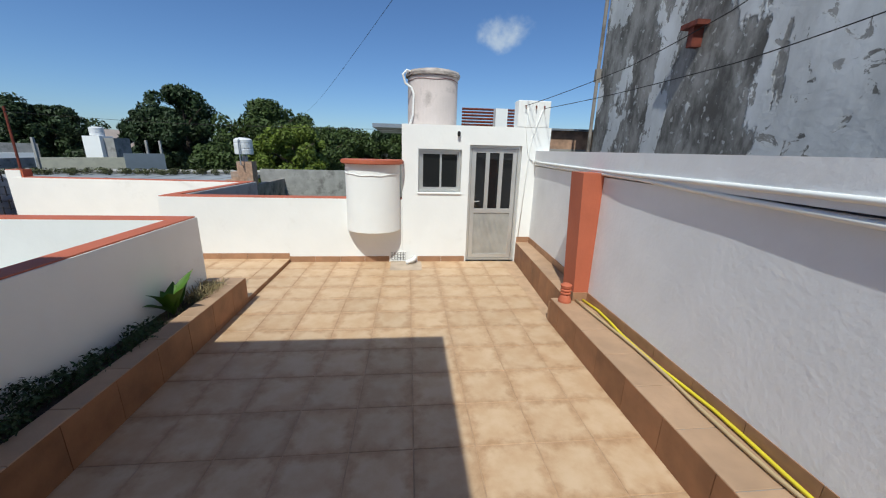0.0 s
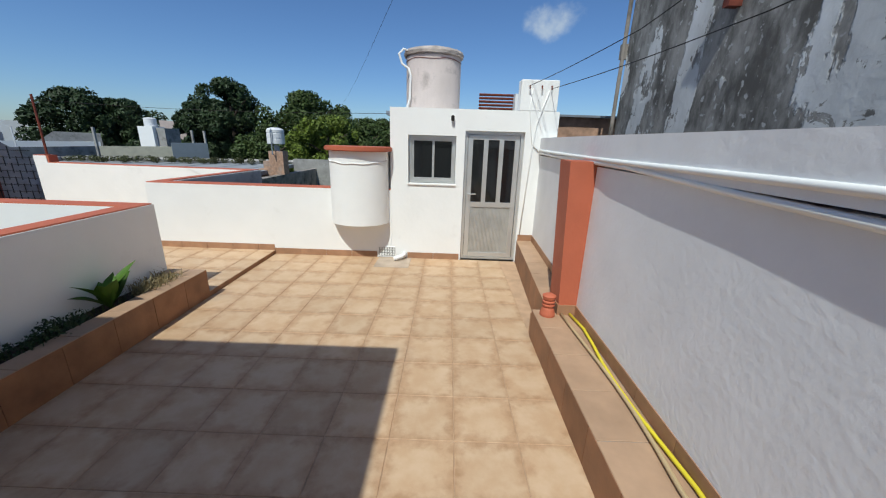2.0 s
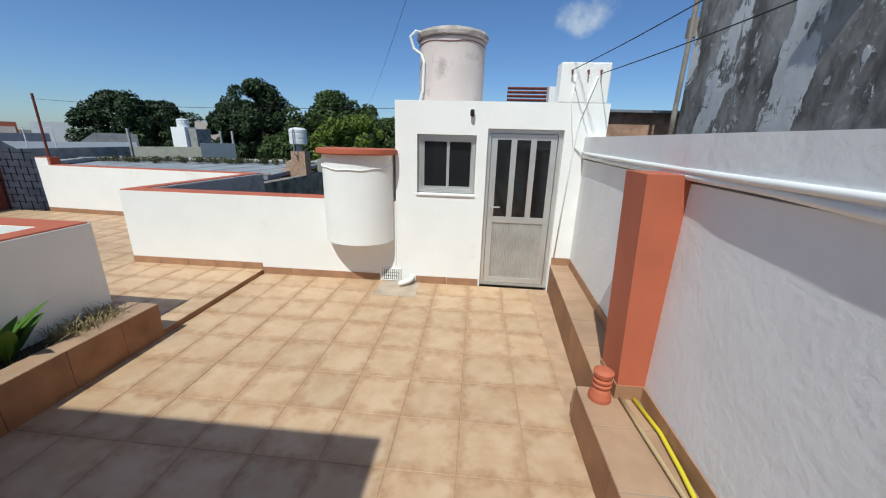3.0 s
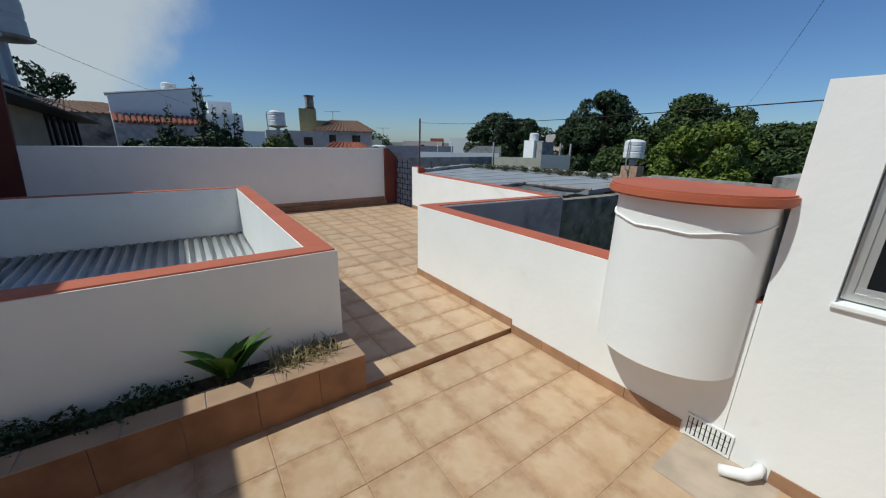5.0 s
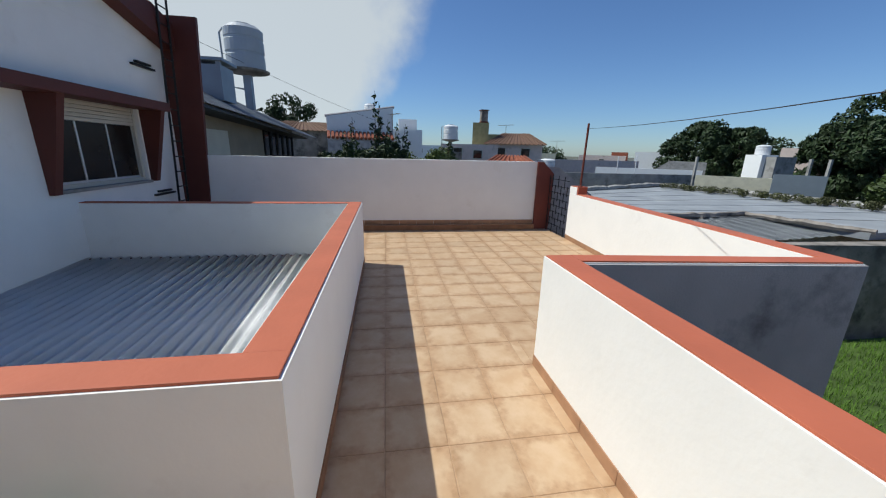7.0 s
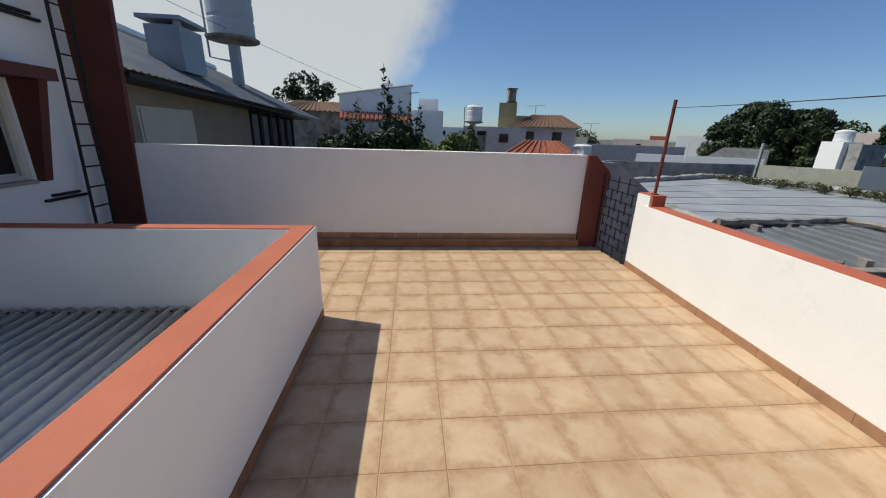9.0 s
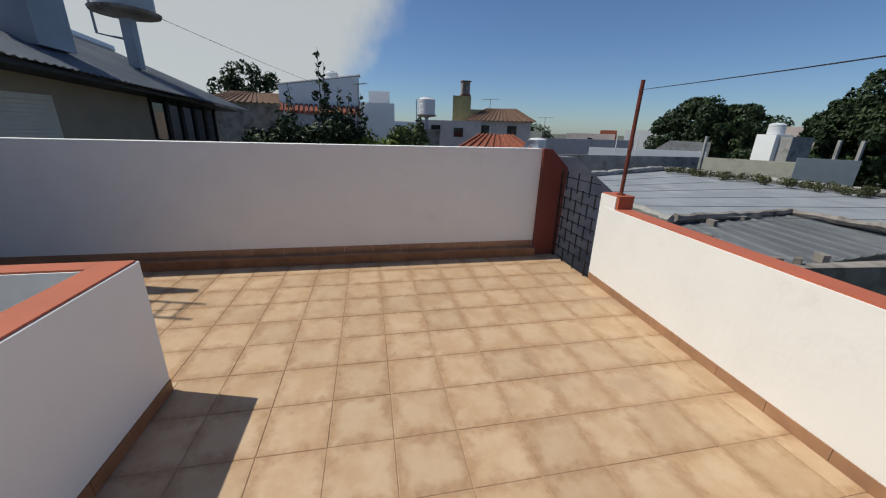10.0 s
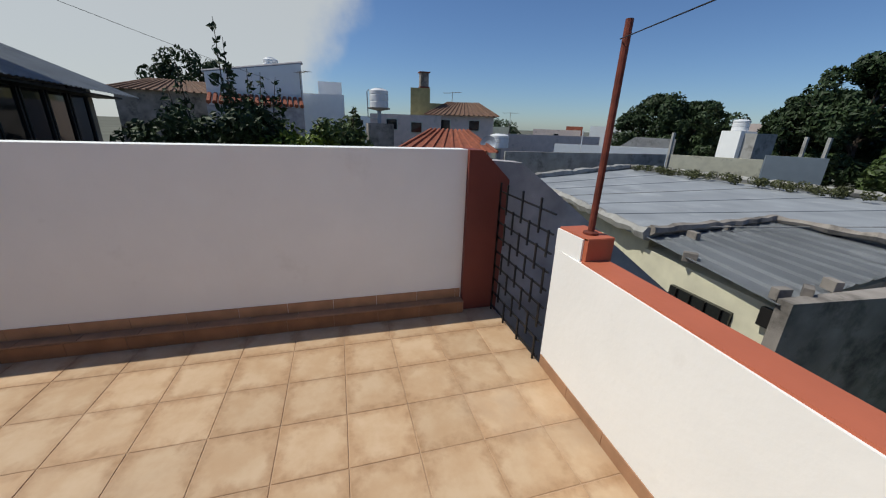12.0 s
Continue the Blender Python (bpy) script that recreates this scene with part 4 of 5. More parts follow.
wall_seg("yard_wall", at(-63, 18.5), at(-41.5, 24), -3, 0.60, LTCEM, "long grey rendered yard wall")
wall_seg("yard_wall", at(-41.4, 24), at(-31.6, 24.6), -3, 0.60, CREAMW, "long pale cream yard wall with dark streaks")
wall_seg("panel_wall", at(-31.5, 21), at(-26.3, 21.5), -3, 0.95, BLUEG, "smooth blue grey rendered yard wall")
wall_seg("yard_wall", at(-64, 30), at(-50, 33), -3, 1.25, PINKW, "pale pink yard wall behind the sheds")
wall_seg("yard_wall", at(-56, 27), at(-41, 28), -3, 0.78, WHITE, "low white yard wall")
e = thing("yard_wall", (0, 0, 0), "sloping grey yard wall", "wall"); p, q = Vector((*at(-47.6, 29), 0)), Vector((*at(-40.8, 29), 0)); d_ = (q - p).normalized()
bm = bmesh.new(); vs = []
for o_ in (0.0, 0.15):
    n_ = Vector((-d_.y, d_.x, 0)) * o_; vs.append([bm.verts.new(v) for v in (p + n_ + Vector((0, 0, -3)), q + n_ + Vector((0, 0, -3)), q + n_ + Vector((0, 0, 1.35)), p.lerp(q, 0.3) + n_ + Vector((0, 0, 1.4)), p + n_ + Vector((0, 0, 0.6)))])
bm.faces.new(vs[0]); bm.faces.new(vs[1][::-1])
for k in range(5): bm.faces.new((vs[0][k], vs[1][k], vs[1][(k + 1) % 5], vs[0][(k + 1) % 5]))
bmesh.ops.recalc_face_normals(bm, faces=bm.faces); part("wall_body", bm, LTCEM, e)
for az in (-41.2, -28.6, -26.8): x, y = at(az, 22.5); e = thing("fence_post", (x, y, -3), "weathered concrete post standing above the walls", "post", "posts"); part("post_body", boxes((-0.06, 0.06, -0.06, 0.06, 0, 4.75)), LTCEM, e)
x, y = at(-49.5, 22); e = thing("pipe_frame", (x, y, 0), "thin white pipe frame above the yard wall", "frame"); part("frame_pipe", tube([(0, 0, -3.0), (0, 0, 1.65), (-1.0, -0.6, 1.65), (-1.0, -0.6, -3.0)], 0.03, 6), WTANK, e)
x, y = at(-34.6, 27); e = thing("tank_tower", (x, y, -3), "white masonry block carrying a small water tank", "building"); part("wall", boxes((-0.55, 0.55, -0.6, 0.6, 0, 4.95)), WHITE, e); part("side_wall", boxes((0.55, 1.2, -0.3, 1.2, 0, 4.85)), LTCEM, e)
water_tank((x, y, 1.96), 0.40, 0.62, 0, WTANK, "small white water tank on a masonry block")
def house(name, az, d, w, dep, z1, m, label, roof=None, rh=0.8, rot=0.0, win=((-0.25, -0.6), (0.2, -0.6)), hip=True):
    z1 -= 0.022 * d; x, y = at(az, d); e = thing(name, (x, y, -3), label, "house"); e.rotation_euler = (0, 0, radians(-az + rot))
    part("wall", boxes((-w / 2, w / 2, 0, dep, 0, z1 + 3)), m, e)
    if roof:
        bm = bmesh.new(); o = 0.3; hz = z1 + 3; i = w * 0.25 if hip else 0
        v = [bm.verts.new(p) for p in ((-w / 2 - o, -o, hz), (w / 2 + o, -o, hz), (w / 2 + o, dep + o, hz), (-w / 2 - o, dep + o, hz), (-w / 2 + i, dep / 2, hz + rh), (w / 2 - i, dep / 2, hz + rh))]
        for f in ((0, 1, 5, 4), (2, 3, 4, 5), (1, 2, 5), (3, 0, 4), (3, 2, 1, 0)): bm.faces.new([v[k] for k in f])
        rf = part("roof", bm, roof, e)
        tl = bmesh.new(); nn = int(w / 0.28)
        for k in range(nn + 1):
            t = k / nn; a = Vector((-w / 2 - o + t * (w + 2 * o), -o, hz + 0.02)); c = Vector((-w / 2 + i + t * (w - 2 * i), dep / 2, hz + rh + 0.02)); tube([a, c], 0.05, 5, tl)
        part("roof_tile", tl, roof, rf)["kind"] = "stuff"
    for fx, dz in win:
        wd = part("window", boxes((fx * w - 0.4, fx * w + 0.4, -0.03, 0.0, z1 + 3 + dz - 0.4, z1 + 3 + dz + 0.35)), CREAM, e); part("pane", boxes((fx * w - 0.33, fx * w + 0.33, -0.045, -0.031, z1 + 3 + dz - 0.33, z1 + 3 + dz + 0.28)), GLASS, wd)
    return e
house("house", -78.3, 25, 4.6, 5, 2.85, PINKW, "low pale pink house with a flat roof", win=((-0.2, -0.6), (0.15, -0.75)))
house("house", -70, 26, 4.4, 5, 2.95, PINKW, "pale pink house with a brown tiled hipped roof", BTILE, 0.95)
house("house", -72.5, 33, 5.0, 4, 4.2, OLIVE, "olive rendered house block with a parapet", win=())
house("tower", -76.2, 27, 1.35, 2, 4.7, OLIVE, "olive rendered water tank tower", win=())
x, y = at(-75.7, 27.6); e = thing("roof_tank", (x, y, 4.106), "small square rusty tank on top of the tower", "water tank"); part("tank_body", boxes((-0.28, 0.28, -0.28, 0.28, 0.12, 1.0)), CEMENT, e); part("frame", boxes((-0.33, 0.33, -0.33, 0.33, 0, 0.12), (-0.36, 0.36, -0.36, 0.36, 1.0, 1.06)), RUST, e)
house("house", -71.8, 12.2, 2.6, 3.0, 1.20, PINKW, "low building with a worn red tiled roof", RTILE, 0.62, win=())
x, y = at(-65.6, 12.5); e = thing("satellite_dish", (x, y, 0.85), "grey round satellite dish", "antenna"); dm = lathe([(0, 0), (0.14, 0.02), (0.26, 0.07), (0.27, 0.075), (0.26, 0.055), (0.14, 0.005), (0, -0.015)], seg=24); bmesh.ops.rotate(dm, verts=dm.verts, matrix=Euler((1.2, 0, 0.9)).to_matrix()); bmesh.ops.translate(dm, verts=dm.verts, vec=(0, 0, 0.3)); part("dish", dm, ROOFW, e); part("mast", tube([(0, 0, -1.5), (0, 0, 0.3)], 0.03, 6), CEMENT, e)
x, y = at(-82.2, 22); water_tank((x, y, 2.52), 0.52, 1.02, 0.9, WTANK, "white plastic water tank on a dark stand"); e = thing("tank_stand_block", (x, y, -3), "dark masonry block under the water tank", "building"); part("wall", boxes((-0.8, 0.8, -0.7, 0.7, 0, 4.7)), CEMENT, e)
# white gabled house, red verandah roof
e = house("house", -98.3, 23, 4.6, 5, 3.55, WHITE, "white house with a single-pitch gable and red tiled verandah", win=())
gb = part("gable", prism([(-2.3, 6.0), (2.3, 6.0), (2.3, 7.62), (-2.3, 6.85)], "y", 0.0, 0.25), WHITE, e); part("verge_tile", tube([(-2.4, 0.1, 6.87), (2.4, 0.1, 7.67)], 0.09, 6), DKSTONE, e)
for k in range(17): part("roof_tile", tube([(-2.2 + k * 0.27, -0.9, 5.42), (-2.2 + k * 0.27, 0.0, 5.85)], 0.11, 5), RTILE, e)
part("verandah_wall", boxes((-2.3, 2.2, -0.8, -0.7, 0, 5.3)), DKSTONE, e)
house("house", -90, 24, 2.4, 3, 3.75, WHITE, "small white building with a sloping dark roof edge", win=()); house("house", -89, 29, 1.6, 2, 5.0, WHITE, "small plain white rooftop block", win=())
house("house", -106.5, 24, 5.5, 5, 3.4, CEMENT, "brown grey rendered house with low dark roof", BTILE, 0.7, win=())
x, y = at(-96.3, 24.5); e = thing("tank_stand_block", (x, y, -3), "white masonry block under the round tank", "building"); part("wall", boxes((-0.45, 0.45, -0.45, 0.45, 0, 7.12)), WHITE, e); water_tank((x, y, 4.12), 0.4, 0.85, 0, WTANK, "pale round water tank behind the gable")
x, y = at(-64.1, 20); water_tank((x, y, 0.68), 0.5, 0.72, 3.68, WTANK, "white water tank above the roofs", plate=False)
for az, d, w_, z, m in ((-56, 60, 7, 3.0, PINKW), (-53.6, 62, 2.4, 3.6, RTILE), (-49.5, 58, 4, 3.6, WHITE), (-31.5, 45, 5, 3.8, PINKW), (-66, 55, 6, 3.0, CREAMW), (-85, 60, 9, 4.0, WHITE), (-6.2, 110, 5, 7.5, WHITE), (-4.2, 112, 4, 6.8, WHITE), (-3, 118, 3, 8.2, WHITE), (-34, 52, 4, 3.2, LTCEM)):
    house("far_house", az, d, w_, 5, z, m, "distant low pale house among trees", win=((0.0, -0.9),) if w_ > 4 else ())
for az, d, h in ((-62.8, 40, 3.2), (-92.8, 22.8, 4.2), (-71.5, 33, 4.4)):
    x, y = at(az, d); e = thing("tv_antenna", (x, y, 0), "thin metal roof aerial", "antenna"); part("mast", tube([(0, 0, 0), (0, 0, h)], 0.025, 5), CEMENT, e); part("boom", tube([(-0.8, -0.5, h - 0.05), (0.8, 0.5, h - 0.05)], 0.02, 5), CEMENT, e)
    for k in range(6): part("element", tube([(-0.7 + k * 0.28 + 0.12, -0.44 + k * 0.175 - 0.2, h - 0.05), (-0.7 + k * 0.28 - 0.12, -0.44 + k * 0.175 + 0.2, h - 0.05)], 0.012, 4), CEMENT, e)

# north: tank on a brick pier, brick roofs behind the cabin
water_tank((-8.4, 20.0, 1.17), 0.43, 0.82, 0.35, WTANK, "old round white water tank on a brick pier", plate=False)
e = thing("brick_pier", (-8.4, 20.0, -3), "old brick pier under a water tank", "pier"); part("pier_body", boxes((-0.95, 0.42, -0.3, 0.3, 0, 2.9), (-0.65, 0.42, -0.3, 0.3, 2.9, 3.3), (-0.32, 0.42, -0.3, 0.3, 3.3, 3.82)), BRICK, e)
e = thing("brick_building", (0, 0, -3), "old low building with brick courses, slatted metal roof and white chimney", "building")
part("wall", boxes((0.6, 6.0, 10.6, 14.0, 0, 5.2)), BRICK, e); part("roof", boxes((-1.0, 6.2, 10.4, 14.2, 5.2, 5.3)), ROOFW, e)
for k in range(8): part("slat", tube([(1.3, 9.8, 5.15 + k * 0.075), (3.05, 9.8, 5.15 + k * 0.075)], 0.028, 6), RUST, e)
part("chimney", boxes((2.1, 2.4, 9.5, 9.75, 4.5, 5.68)), WHITE, e); part("lower_wall", boxes((2.5, 6, 8.5, 10.4, 0, 4.75)), LTCEM, e); part("brick_band", boxes((2.5, 6.0, 8.52, 10.38, 4.75, 5.15)), BRICK, e); part("sheet_roof", boxes((2.4, 6.1, 8.4, 10.5, 5.15, 5.19)), ROOFW, e)
struct("house_north", boxes((-2.5, 6.0, 16, 22, -3.0, 1.0)), LTCEM, "low buildings behind")

# ---- trees ----
def tree_at(az, d, tan, w, seed, m, label, n=6000, size=0.3, from_start=True):
    ox, oy = (0.0, 0.15) if from_start else (-5.7, 6.54)
    az = az if from_start else az - 3.4
    x, y = ox + d * math.sin(radians(az)), oy + d * math.cos(radians(az))
    return tree("tree", (x, y, -3), 4.69 + tan * d, w, seed, m, label, n, size)
tree_at(-29.2, 46, 0.112, 8.6, 21, DGREEN, "large dark green broadleaf tree", 11000, 0.26)
tree_at(-33.0, 48, 0.06, 5.0, 29, DGREEN, "dark green broadleaf tree", 5000, 0.26)
tree_at(-19.8, 44, 0.096, 10.5, 22, GREEN, "large rounded green tree", 11000, 0.26)
tree_at(-15.5, 50, 0.066, 5.0, 23, DGREEN, "dark feathery tree behind others", 3500, 0.3)
tree_at(-16.8, 31, 0.044, 6.0, 24, LGREEN, "bright yellow green tree behind a garden wall", 9000, 0.2)
tree_at(-24.5, 33, 0.0, 5.5, 25, GREEN, "green tree behind the sheds", 6000, 0.22)
tree_at(-40.8, 60, 0.055, 10.0, 26, DGREEN, "dark green tree in the distance", 8000, 0.32)
tree_at(-44.5, 62, 0.068, 9.5, 27, DGREEN, "dark green tree in the distance", 8000, 0.32)
tree_at(-10.5, 60, 0.042, 12.0, 28, GREEN, "green tree line in the distance", 7000, 0.32)
tree_at(-5.0, 62, 0.040, 11.0, 30, DGREEN, "dark green tree line in the distance", 6000, 0.32)
tree_at(0.5, 55, 0.055, 8.0, 31, GREEN, "green tree line in the distance", 5000, 0.32)
tree_at(-12.5, 48, 0.03, 8.0, 36, GREEN, "green tree line in the distance", 5000, 0.3)
tree_at(-64, 62, 0.018, 12.0, 32, DGREEN, "dark green tree among the roofs", 4000, 0.34, False)
tree_at(-104, 45, 0.13, 8.0, 33, DGREEN, "dark tree behind the roofs", 4000, 0.3, False)
tree_at(-24.3, 47, 0.080, 10.0, 34, DGREEN, "dark green tree beyond the garden wall", 9000, 0.26, False)
tree_at(-36.5, 60, 0.035, 6.0, 35, DGREEN, "dark green tree in the distance", 3000, 0.3, False)
def shrub(at_, h, w, seed, m, label, n, size, spikes=()):
    rng = np.random.default_rng(seed); e = thing("shrub", at_, label, "shrub"); bm = bmesh.new(); cs = []
    for k in range(9):
        a = rng.random() * 6.283; r = w * 0.4 * rng.random(); tube([(0, 0, 0), (r * math.cos(a) * .5, r * math.sin(a) * .5, h * .4), (r * math.cos(a), r * math.sin(a), h * .8)], [0.05, 0.03, 0.01], 5, bm)
        for j in range(6): cs.append((r * math.cos(a) + rng.normal() * w * .12, r * math.sin(a) + rng.normal() * w * .12, h * (0.5 + 0.45 * rng.random()), w * 0.13))
    for dx, dy, hh in spikes:
        tube([(0, 0, h * .4), (dx * .8, dy * .8, h * .8), (dx, dy, hh)], [0.04, 0.025, 0.006], 5, bm)
        for j in range(14): t = j / 14; cs.append((dx + rng.normal() * 0.07 * (1.4 - t), dy + rng.normal() * 0.07 * (1.4 - t), h * .75 + (hh - h * .75) * t, 0.20 * (1.25 - t)))
    part("branch", bm, BARK, e); me = leaves(cs, n, size, 1.0, rng, (1, 1, 1)); me.materials.append(m); o = new("foliage", me); o.parent = e; o["kind"] = "stuff"
shrub((-16.5, 3.9, -3), 5.0, 3.0, 41, DGREEN, "tall narrow-leaved dark green shrub with upright shoots", 9000, 0.085, ((0.1, 0.1, 6.9), (0.12, 0.25, 6.5), (-0.3, 0.6, 5.9), (0.2, -0.8, 5.9), (0, 0.95, 5.8), (0.1, 1.3, 5.7), (0.1, -1.1, 5.4)))
shrub((-16.6, 5.7, -3), 4.7, 2.6, 42, LGREEN, "bright green leafy hedge shrub", 6000, 0.085)
shrub((-17.0, 6.8, -3), 4.85, 2.4, 43, GREEN, "green leafy hedge shrub", 6000, 0.085, ((0, 0.3, 5.15),))
shrub((-17.0, 2.0, -3), 4.6, 2.0, 44, DGREEN, "dark green leafy hedge shrub", 4000, 0.085)

# ---- tiles ----
TILE = bpy.data.materials.new("floor_tile"); TILE.use_nodes = True
n, l = TILE.node_tree.nodes, TILE.node_tree.links; b = n["Principled BSDF"]; b.inputs["Roughness"].default_value = 0.5; b.inputs["Specular IOR Level"].default_value = 0.3
tc = n.new("ShaderNodeTexCoord"); g = n.new("ShaderNodeNewGeometry"); sep = n.new("ShaderNodeSeparateXYZ"); l.new(tc.outputs["Object"], sep.inputs[0])
ed = mth("MAXIMUM", mth("ABSOLUTE", sep.outputs["X"], 0), mth("ABSOLUTE", sep.outputs["Y"], 0))
wob = noise_node(9, 4, 0.6, g.outputs["Position"]); rimf = ramp(mth("ADD", ed, mth("MULTIPLY", mth("SUBTRACT", wob, 0.5), 0.22)), 0.10, 0.195)
c1 = mixc(ramp(noise_node(5, 5, 0.6, g.outputs["Position"]), 0.3, 0.7), (0.565, 0.405, 0.262), (0.49, 0.322, 0.190)); c2 = mixc(ramp(noise_node(22, 3, 0.6, g.outputs["Position"]), 0.35, 0.7), (0.43, 0.265, 0.15), (0.34, 0.195, 0.10))
col = mixc(mth("MULTIPLY", rimf, 0.8), c1, c2); col = mixc(ramp(noise_node(0.9, 5, 0.6, g.outputs["Position"]), 0.55, 0.8), col, (0.40, 0.29, 0.20))
hs = n.new("ShaderNodeHueSaturation"); oi = n.new("ShaderNodeObjectInfo"); rr = n.new("ShaderNodeMapRange"); rr.inputs[3].default_value = 0.93; rr.inputs[4].default_value = 1.06; l.new(oi.outputs["Random"], rr.inputs[0]); l.new(rr.outputs[0], hs.inputs["Value"]); l.new(col, hs.inputs["Color"]); l.new(hs.outputs[0], b.inputs["Base Color"])
bp = n.new("ShaderNodeBump"); bp.inputs["Strength"].default_value = 0.12; bp.inputs["Distance"].default_value = 0.01; l.new(wob, bp.inputs["Height"]); l.new(bp.outputs[0], b.inputs["Normal"])
cache = {}
def tile_mesh(kind, w, d, h, m, bev):
    key = (kind, round(w, 3), round(d, 3), round(h, 3))
    if key not in cache:
        bm = bmesh.new(); v = []
        for z, i in ((0, 0), (h - bev, 0), (h, bev)):
            v.append([bm.verts.new(p) for p in ((-w / 2 + i, -d / 2 + i, z), (w / 2 - i, -d / 2 + i, z), (w / 2 - i, d / 2 - i, z), (-w / 2 + i, d / 2 - i, z))])
        for a, c in zip(v, v[1:]):
            for k in range(4): bm.faces.new((a[k], a[(k + 1) % 4], c[(k + 1) % 4], c[k]))
        bm.faces.new(v[2]); me = bpy.data.meshes.new(kind); bm.to_mesh(me); bm.free(); me.materials.append(m); cache[key] = me
    return cache[key]
def lay(parent, x0, x1, y0, y1, ox, oy, z, kind="tile", m=TILE, px=P, py=P, gap=0.005):
    def cuts(a, c, o, p):
        k = math.floor((a - o) / p); r = []
        while o + k * p < c - 0.012:
            s, t = max(a, o + k * p), min(c, o + (k + 1) * p)
            if t - s > 0.02: r.append((s, t))
            k += 1
        return r
    for a, c in cuts(x0, x1, ox, px):
        for d, f in cuts(y0, y1, oy, py):
            ob = new(kind, tile_mesh(kind, c - a - gap, f - d - gap, 0.006, m, 0.0025)); ob.parent = parent
            ob.location = ((a + c) / 2, (d + f) / 2, z - 0.006 + random.uniform(-0.0008, 0.0008)); ob.rotation_euler = (0, 0, random.uniform(-0.002, 0.002))
random.seed(7)
F, FU = bpy.data.objects["floor"], bpy.data.objects["floor_upper"]
lay(F, -1.80, 1.40, -0.9, YW, XT, YT, 0.0)
XG = XU - P * math.ceil((XU + 6.335) / P); XH = XU + P * math.floor((-3.55 - XU) / P)   # joints next to the corners of the L-shaped floor
XM = XU + P * math.ceil((-6.3 - XU) / P)
lay(FU, -8.64, XG, 0.7, YN, XU, YU, U); lay(FU, XG, -6.335, 0.7, YB, XU, YU, U); lay(FU, XG, XM, YB, YN, XU, YU, U); lay(FU, XM, XH, YB, YN - 0.09, XU, YU, U); lay(FU, XH, -1.80, YB, YW, XU, YU, U); lay(FU, XH, -3.36, YW, YN - 0.1, XU, YU, U)
# upright tiles: planter front, ledge front, skirtings (thin boxes)
def strip(parent, p, q, z0, z1, out, m, pitch, kind="tile", t=0.008, off=0.0):
    p, q = Vector((*p, 0)), Vector((*q, 0)); L = (q - p).length; d = (q - p) / L; o = Vector((*out, 0)); s = -off
    while s < L - 0.02:
        a, c = max(0, s) + 0.002, min(L, s + pitch) - 0.002
        if c - a > 0.02:
            key = (kind, "u", round(c - a, 3), round(z1 - z0, 3), round(t, 3), m.name)
            if key not in cache:
                w = c - a; bm = boxes((-w / 2, w / 2, 0, t, 0, z1 - z0), bevel=0.0); me = bpy.data.meshes.new(kind); bm.to_mesh(me); bm.free(); me.materials.append(m); cache[key] = me
            ob = new(kind, cache[key]); ob.parent = parent; ob.location = p + d * ((a + c) / 2) + Vector((0, 0, z0)); ang = math.atan2(d.y, d.x)
            if (Vector((-d.y, d.x, 0))).dot(o) < 0: ang += math.pi
            ob.rotation_euler = (0, 0, ang)
        s += pitch
O = bpy.data.objects
strip(O["planter"], (-1.803, -0.9), (-1.803, 4.075), 0.0, 0.284, (1, 0), RISER_SHADED, P, off=0.1); strip(O["planter"], (-2.17, 4.07), (-1.803, 4.07), U, 0.284, (0, 1), RISER_SHADED, P)
lay(O["planter"], -2.175, -1.96, 3.96, 4.078, -2.6, YT + 0.1, 0.29, m=LEDGET, px=0.7); lay(O["planter"], -1.955, -1.794, -0.9, 4.078, -1.955, YT + 0.1, 0.29, m=LEDGET, px=0.2)
strip(O["ledge"], (1.402, -0.9), (1.402, 3.50), 0.0, 0.25, (-1, 0), RISER_SHADED, P, off=0.2); lay(O["ledge"], 1.394, XE - 0.012, -0.9, 3.505, 1.2, YT + 0.15, 0.256, m=LEDGET, px=0.6); strip(O["ledge"], (1.402, 3.50), (1.505, 3.50), 0.0, 0.25, (0, 1), RISER_SHADED, P)
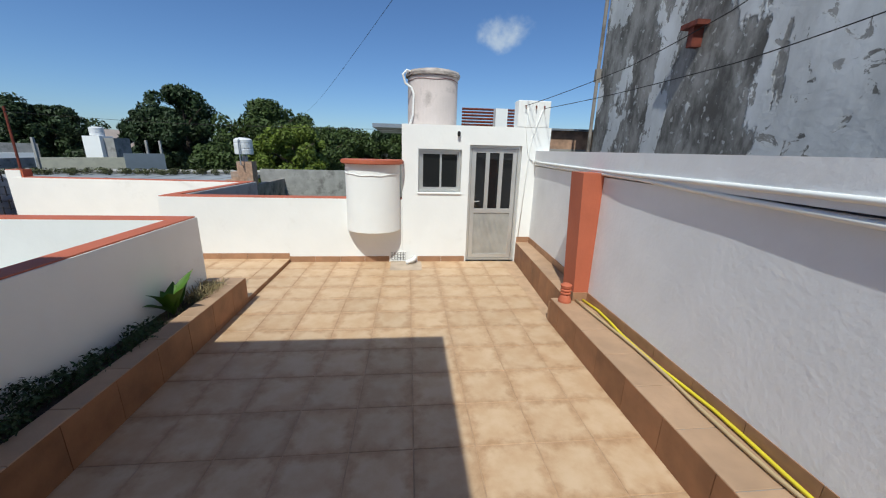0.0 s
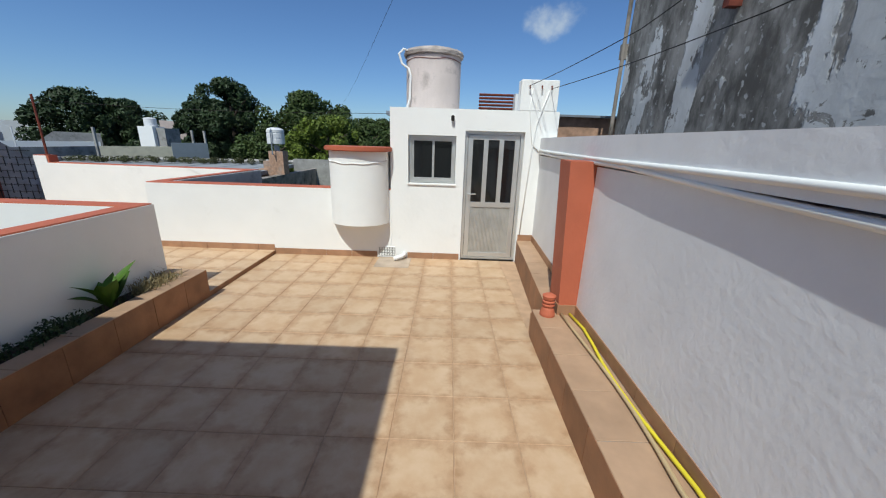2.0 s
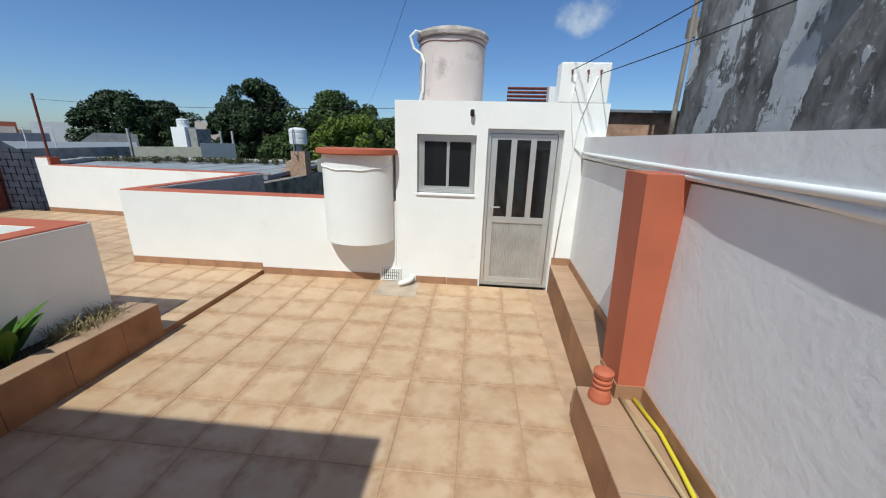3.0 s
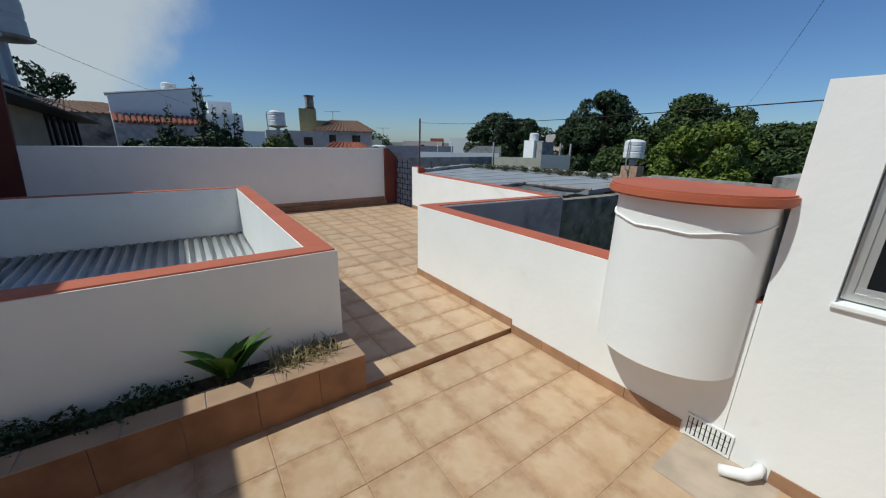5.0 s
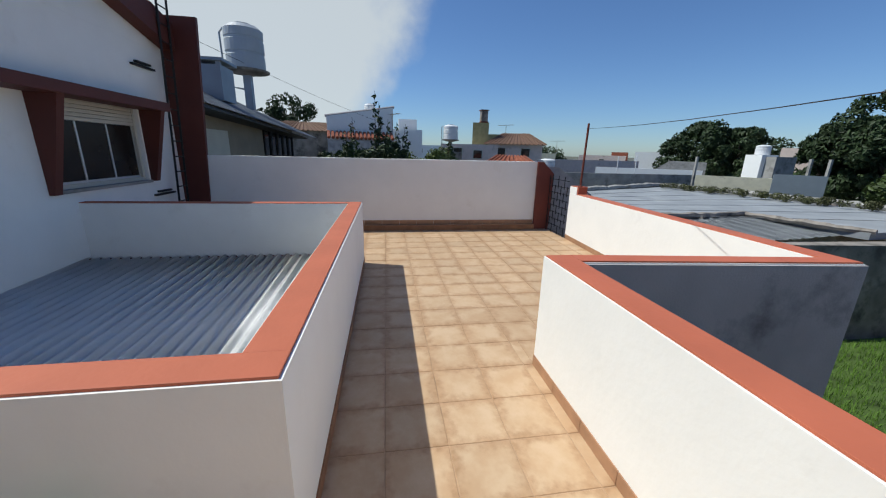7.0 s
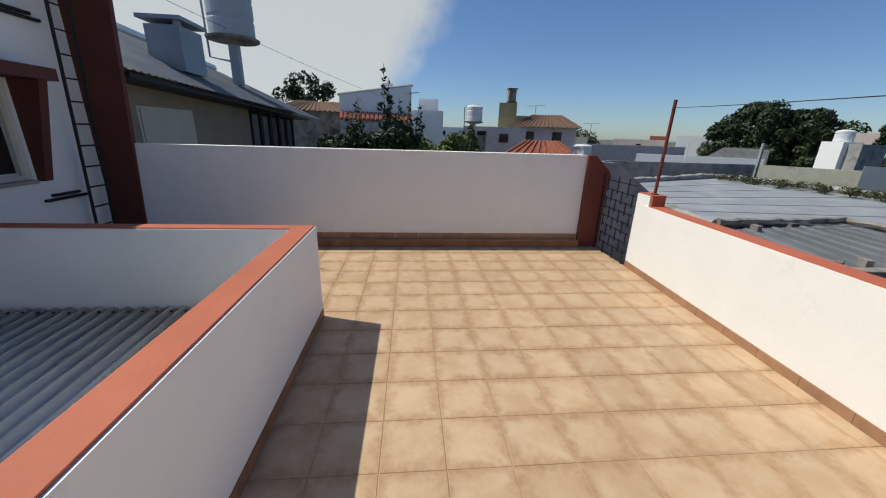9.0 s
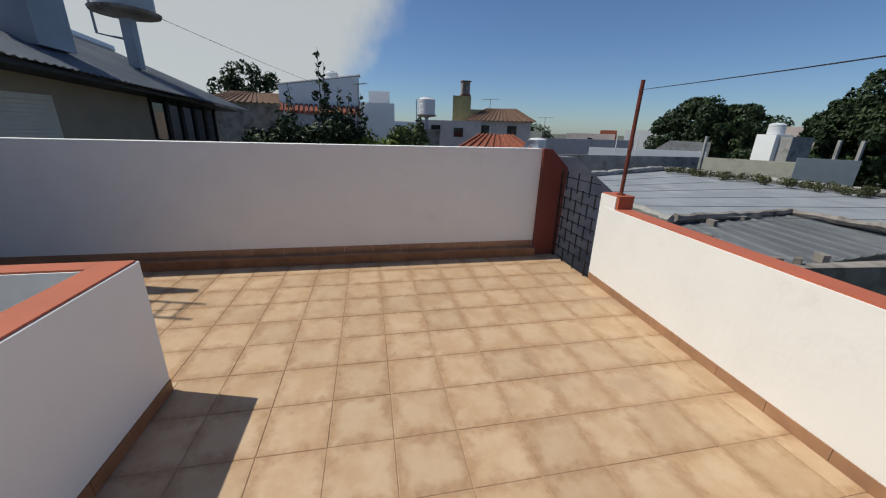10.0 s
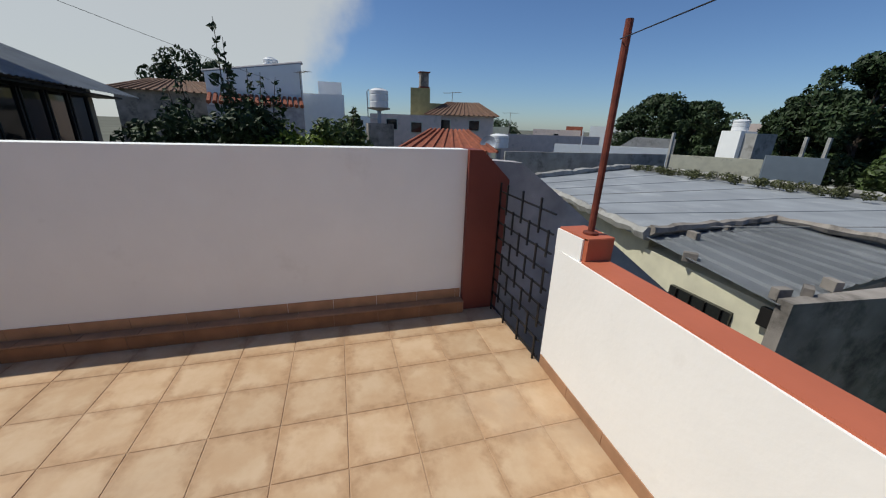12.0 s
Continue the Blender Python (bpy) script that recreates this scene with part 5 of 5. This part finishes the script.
strip(O["ledge_far"], (1.505, 3.50), (1.628, YW - 0.01), 0.0, 0.305, (-1, 0), RISER_SHADED, P)
for k in range(6):
    a, c = 3.51 + k * P, min(YW, 3.51 + (k + 1) * P) - 0.004; xa, xc = 1.505 + (a - 3.50) * 0.0601, 1.505 + (c - 3.50) * 0.0601
    part("tile", prism([(xa - 0.006, a), (xc - 0.006, c), (1.733 + (c - 3.5) * 0.044, c), (1.733 + (a - 3.5) * 0.044, a)], "z", 0.3055, 0.311), LEDGET, O["ledge_far"])
strip(O["wall_east"], (XE - 0.012, -0.9), (XE - 0.002, 3.41), 0.256, 0.345, (-1, 0), SKIRT, P); strip(O["wall_east"], (XE + 0.011, 3.68), (1.829, YW), 0.311, 0.395, (-1, 0), SKIRT, P)
strip(O["wall_cabin"], (0.09, YW), (0.84, YW), 0.0, 0.085, (0, -1), SKIRT, P); strip(O["wall_north"], (-1.80, YW), (-0.325, YW), 0.0, 0.085, (0, -1), SKIRT, P)
strip(O["wall_cabin"], (1.628, YW), (1.82, YW), 0.311, 0.395, (0, -1), SKIRT, P)
strip(O["wall_north"], (-3.50, YW), (-1.80, YW), U, U + 0.085, (0, -1), SKIRT, P); strip(O["wall_side"], (-3.50, YW), (-3.29, 7.69), U, U + 0.085, (-1, 0), SKIRT, P)
strip(O["wall_upper_north"], (-7.69, YN), (-3.30, 7.696), U, U + 0.085, (0, -1), SKIRT, P)
strip(O["wall_well"], (-6.33, YB), (-2.18, YB), U, U + 0.085, (0, 1), RISER_SHADED, P); strip(O["wall_well"], (-6.33, 0.7), (-6.33, YB), U, U + 0.085, (-1, 0), RISER_SHADED, P)
strip(O["baseboard_west"], (XF + 0.10, 1.0), (XF + 0.10, 7.63), U, U + 0.105, (1, 0), RISER_SHADED, P); strip(O["wall_west"], (XF, 1.0), (XF, 7.63), U + 0.116, U + 0.205, (1, 0), SKIRT, P); lay(O["baseboard_west"], XF, XF + 0.106, 1.0, 7.63, XF - 0.1, YU, U + 0.116, m=SKIRT, px=0.6)
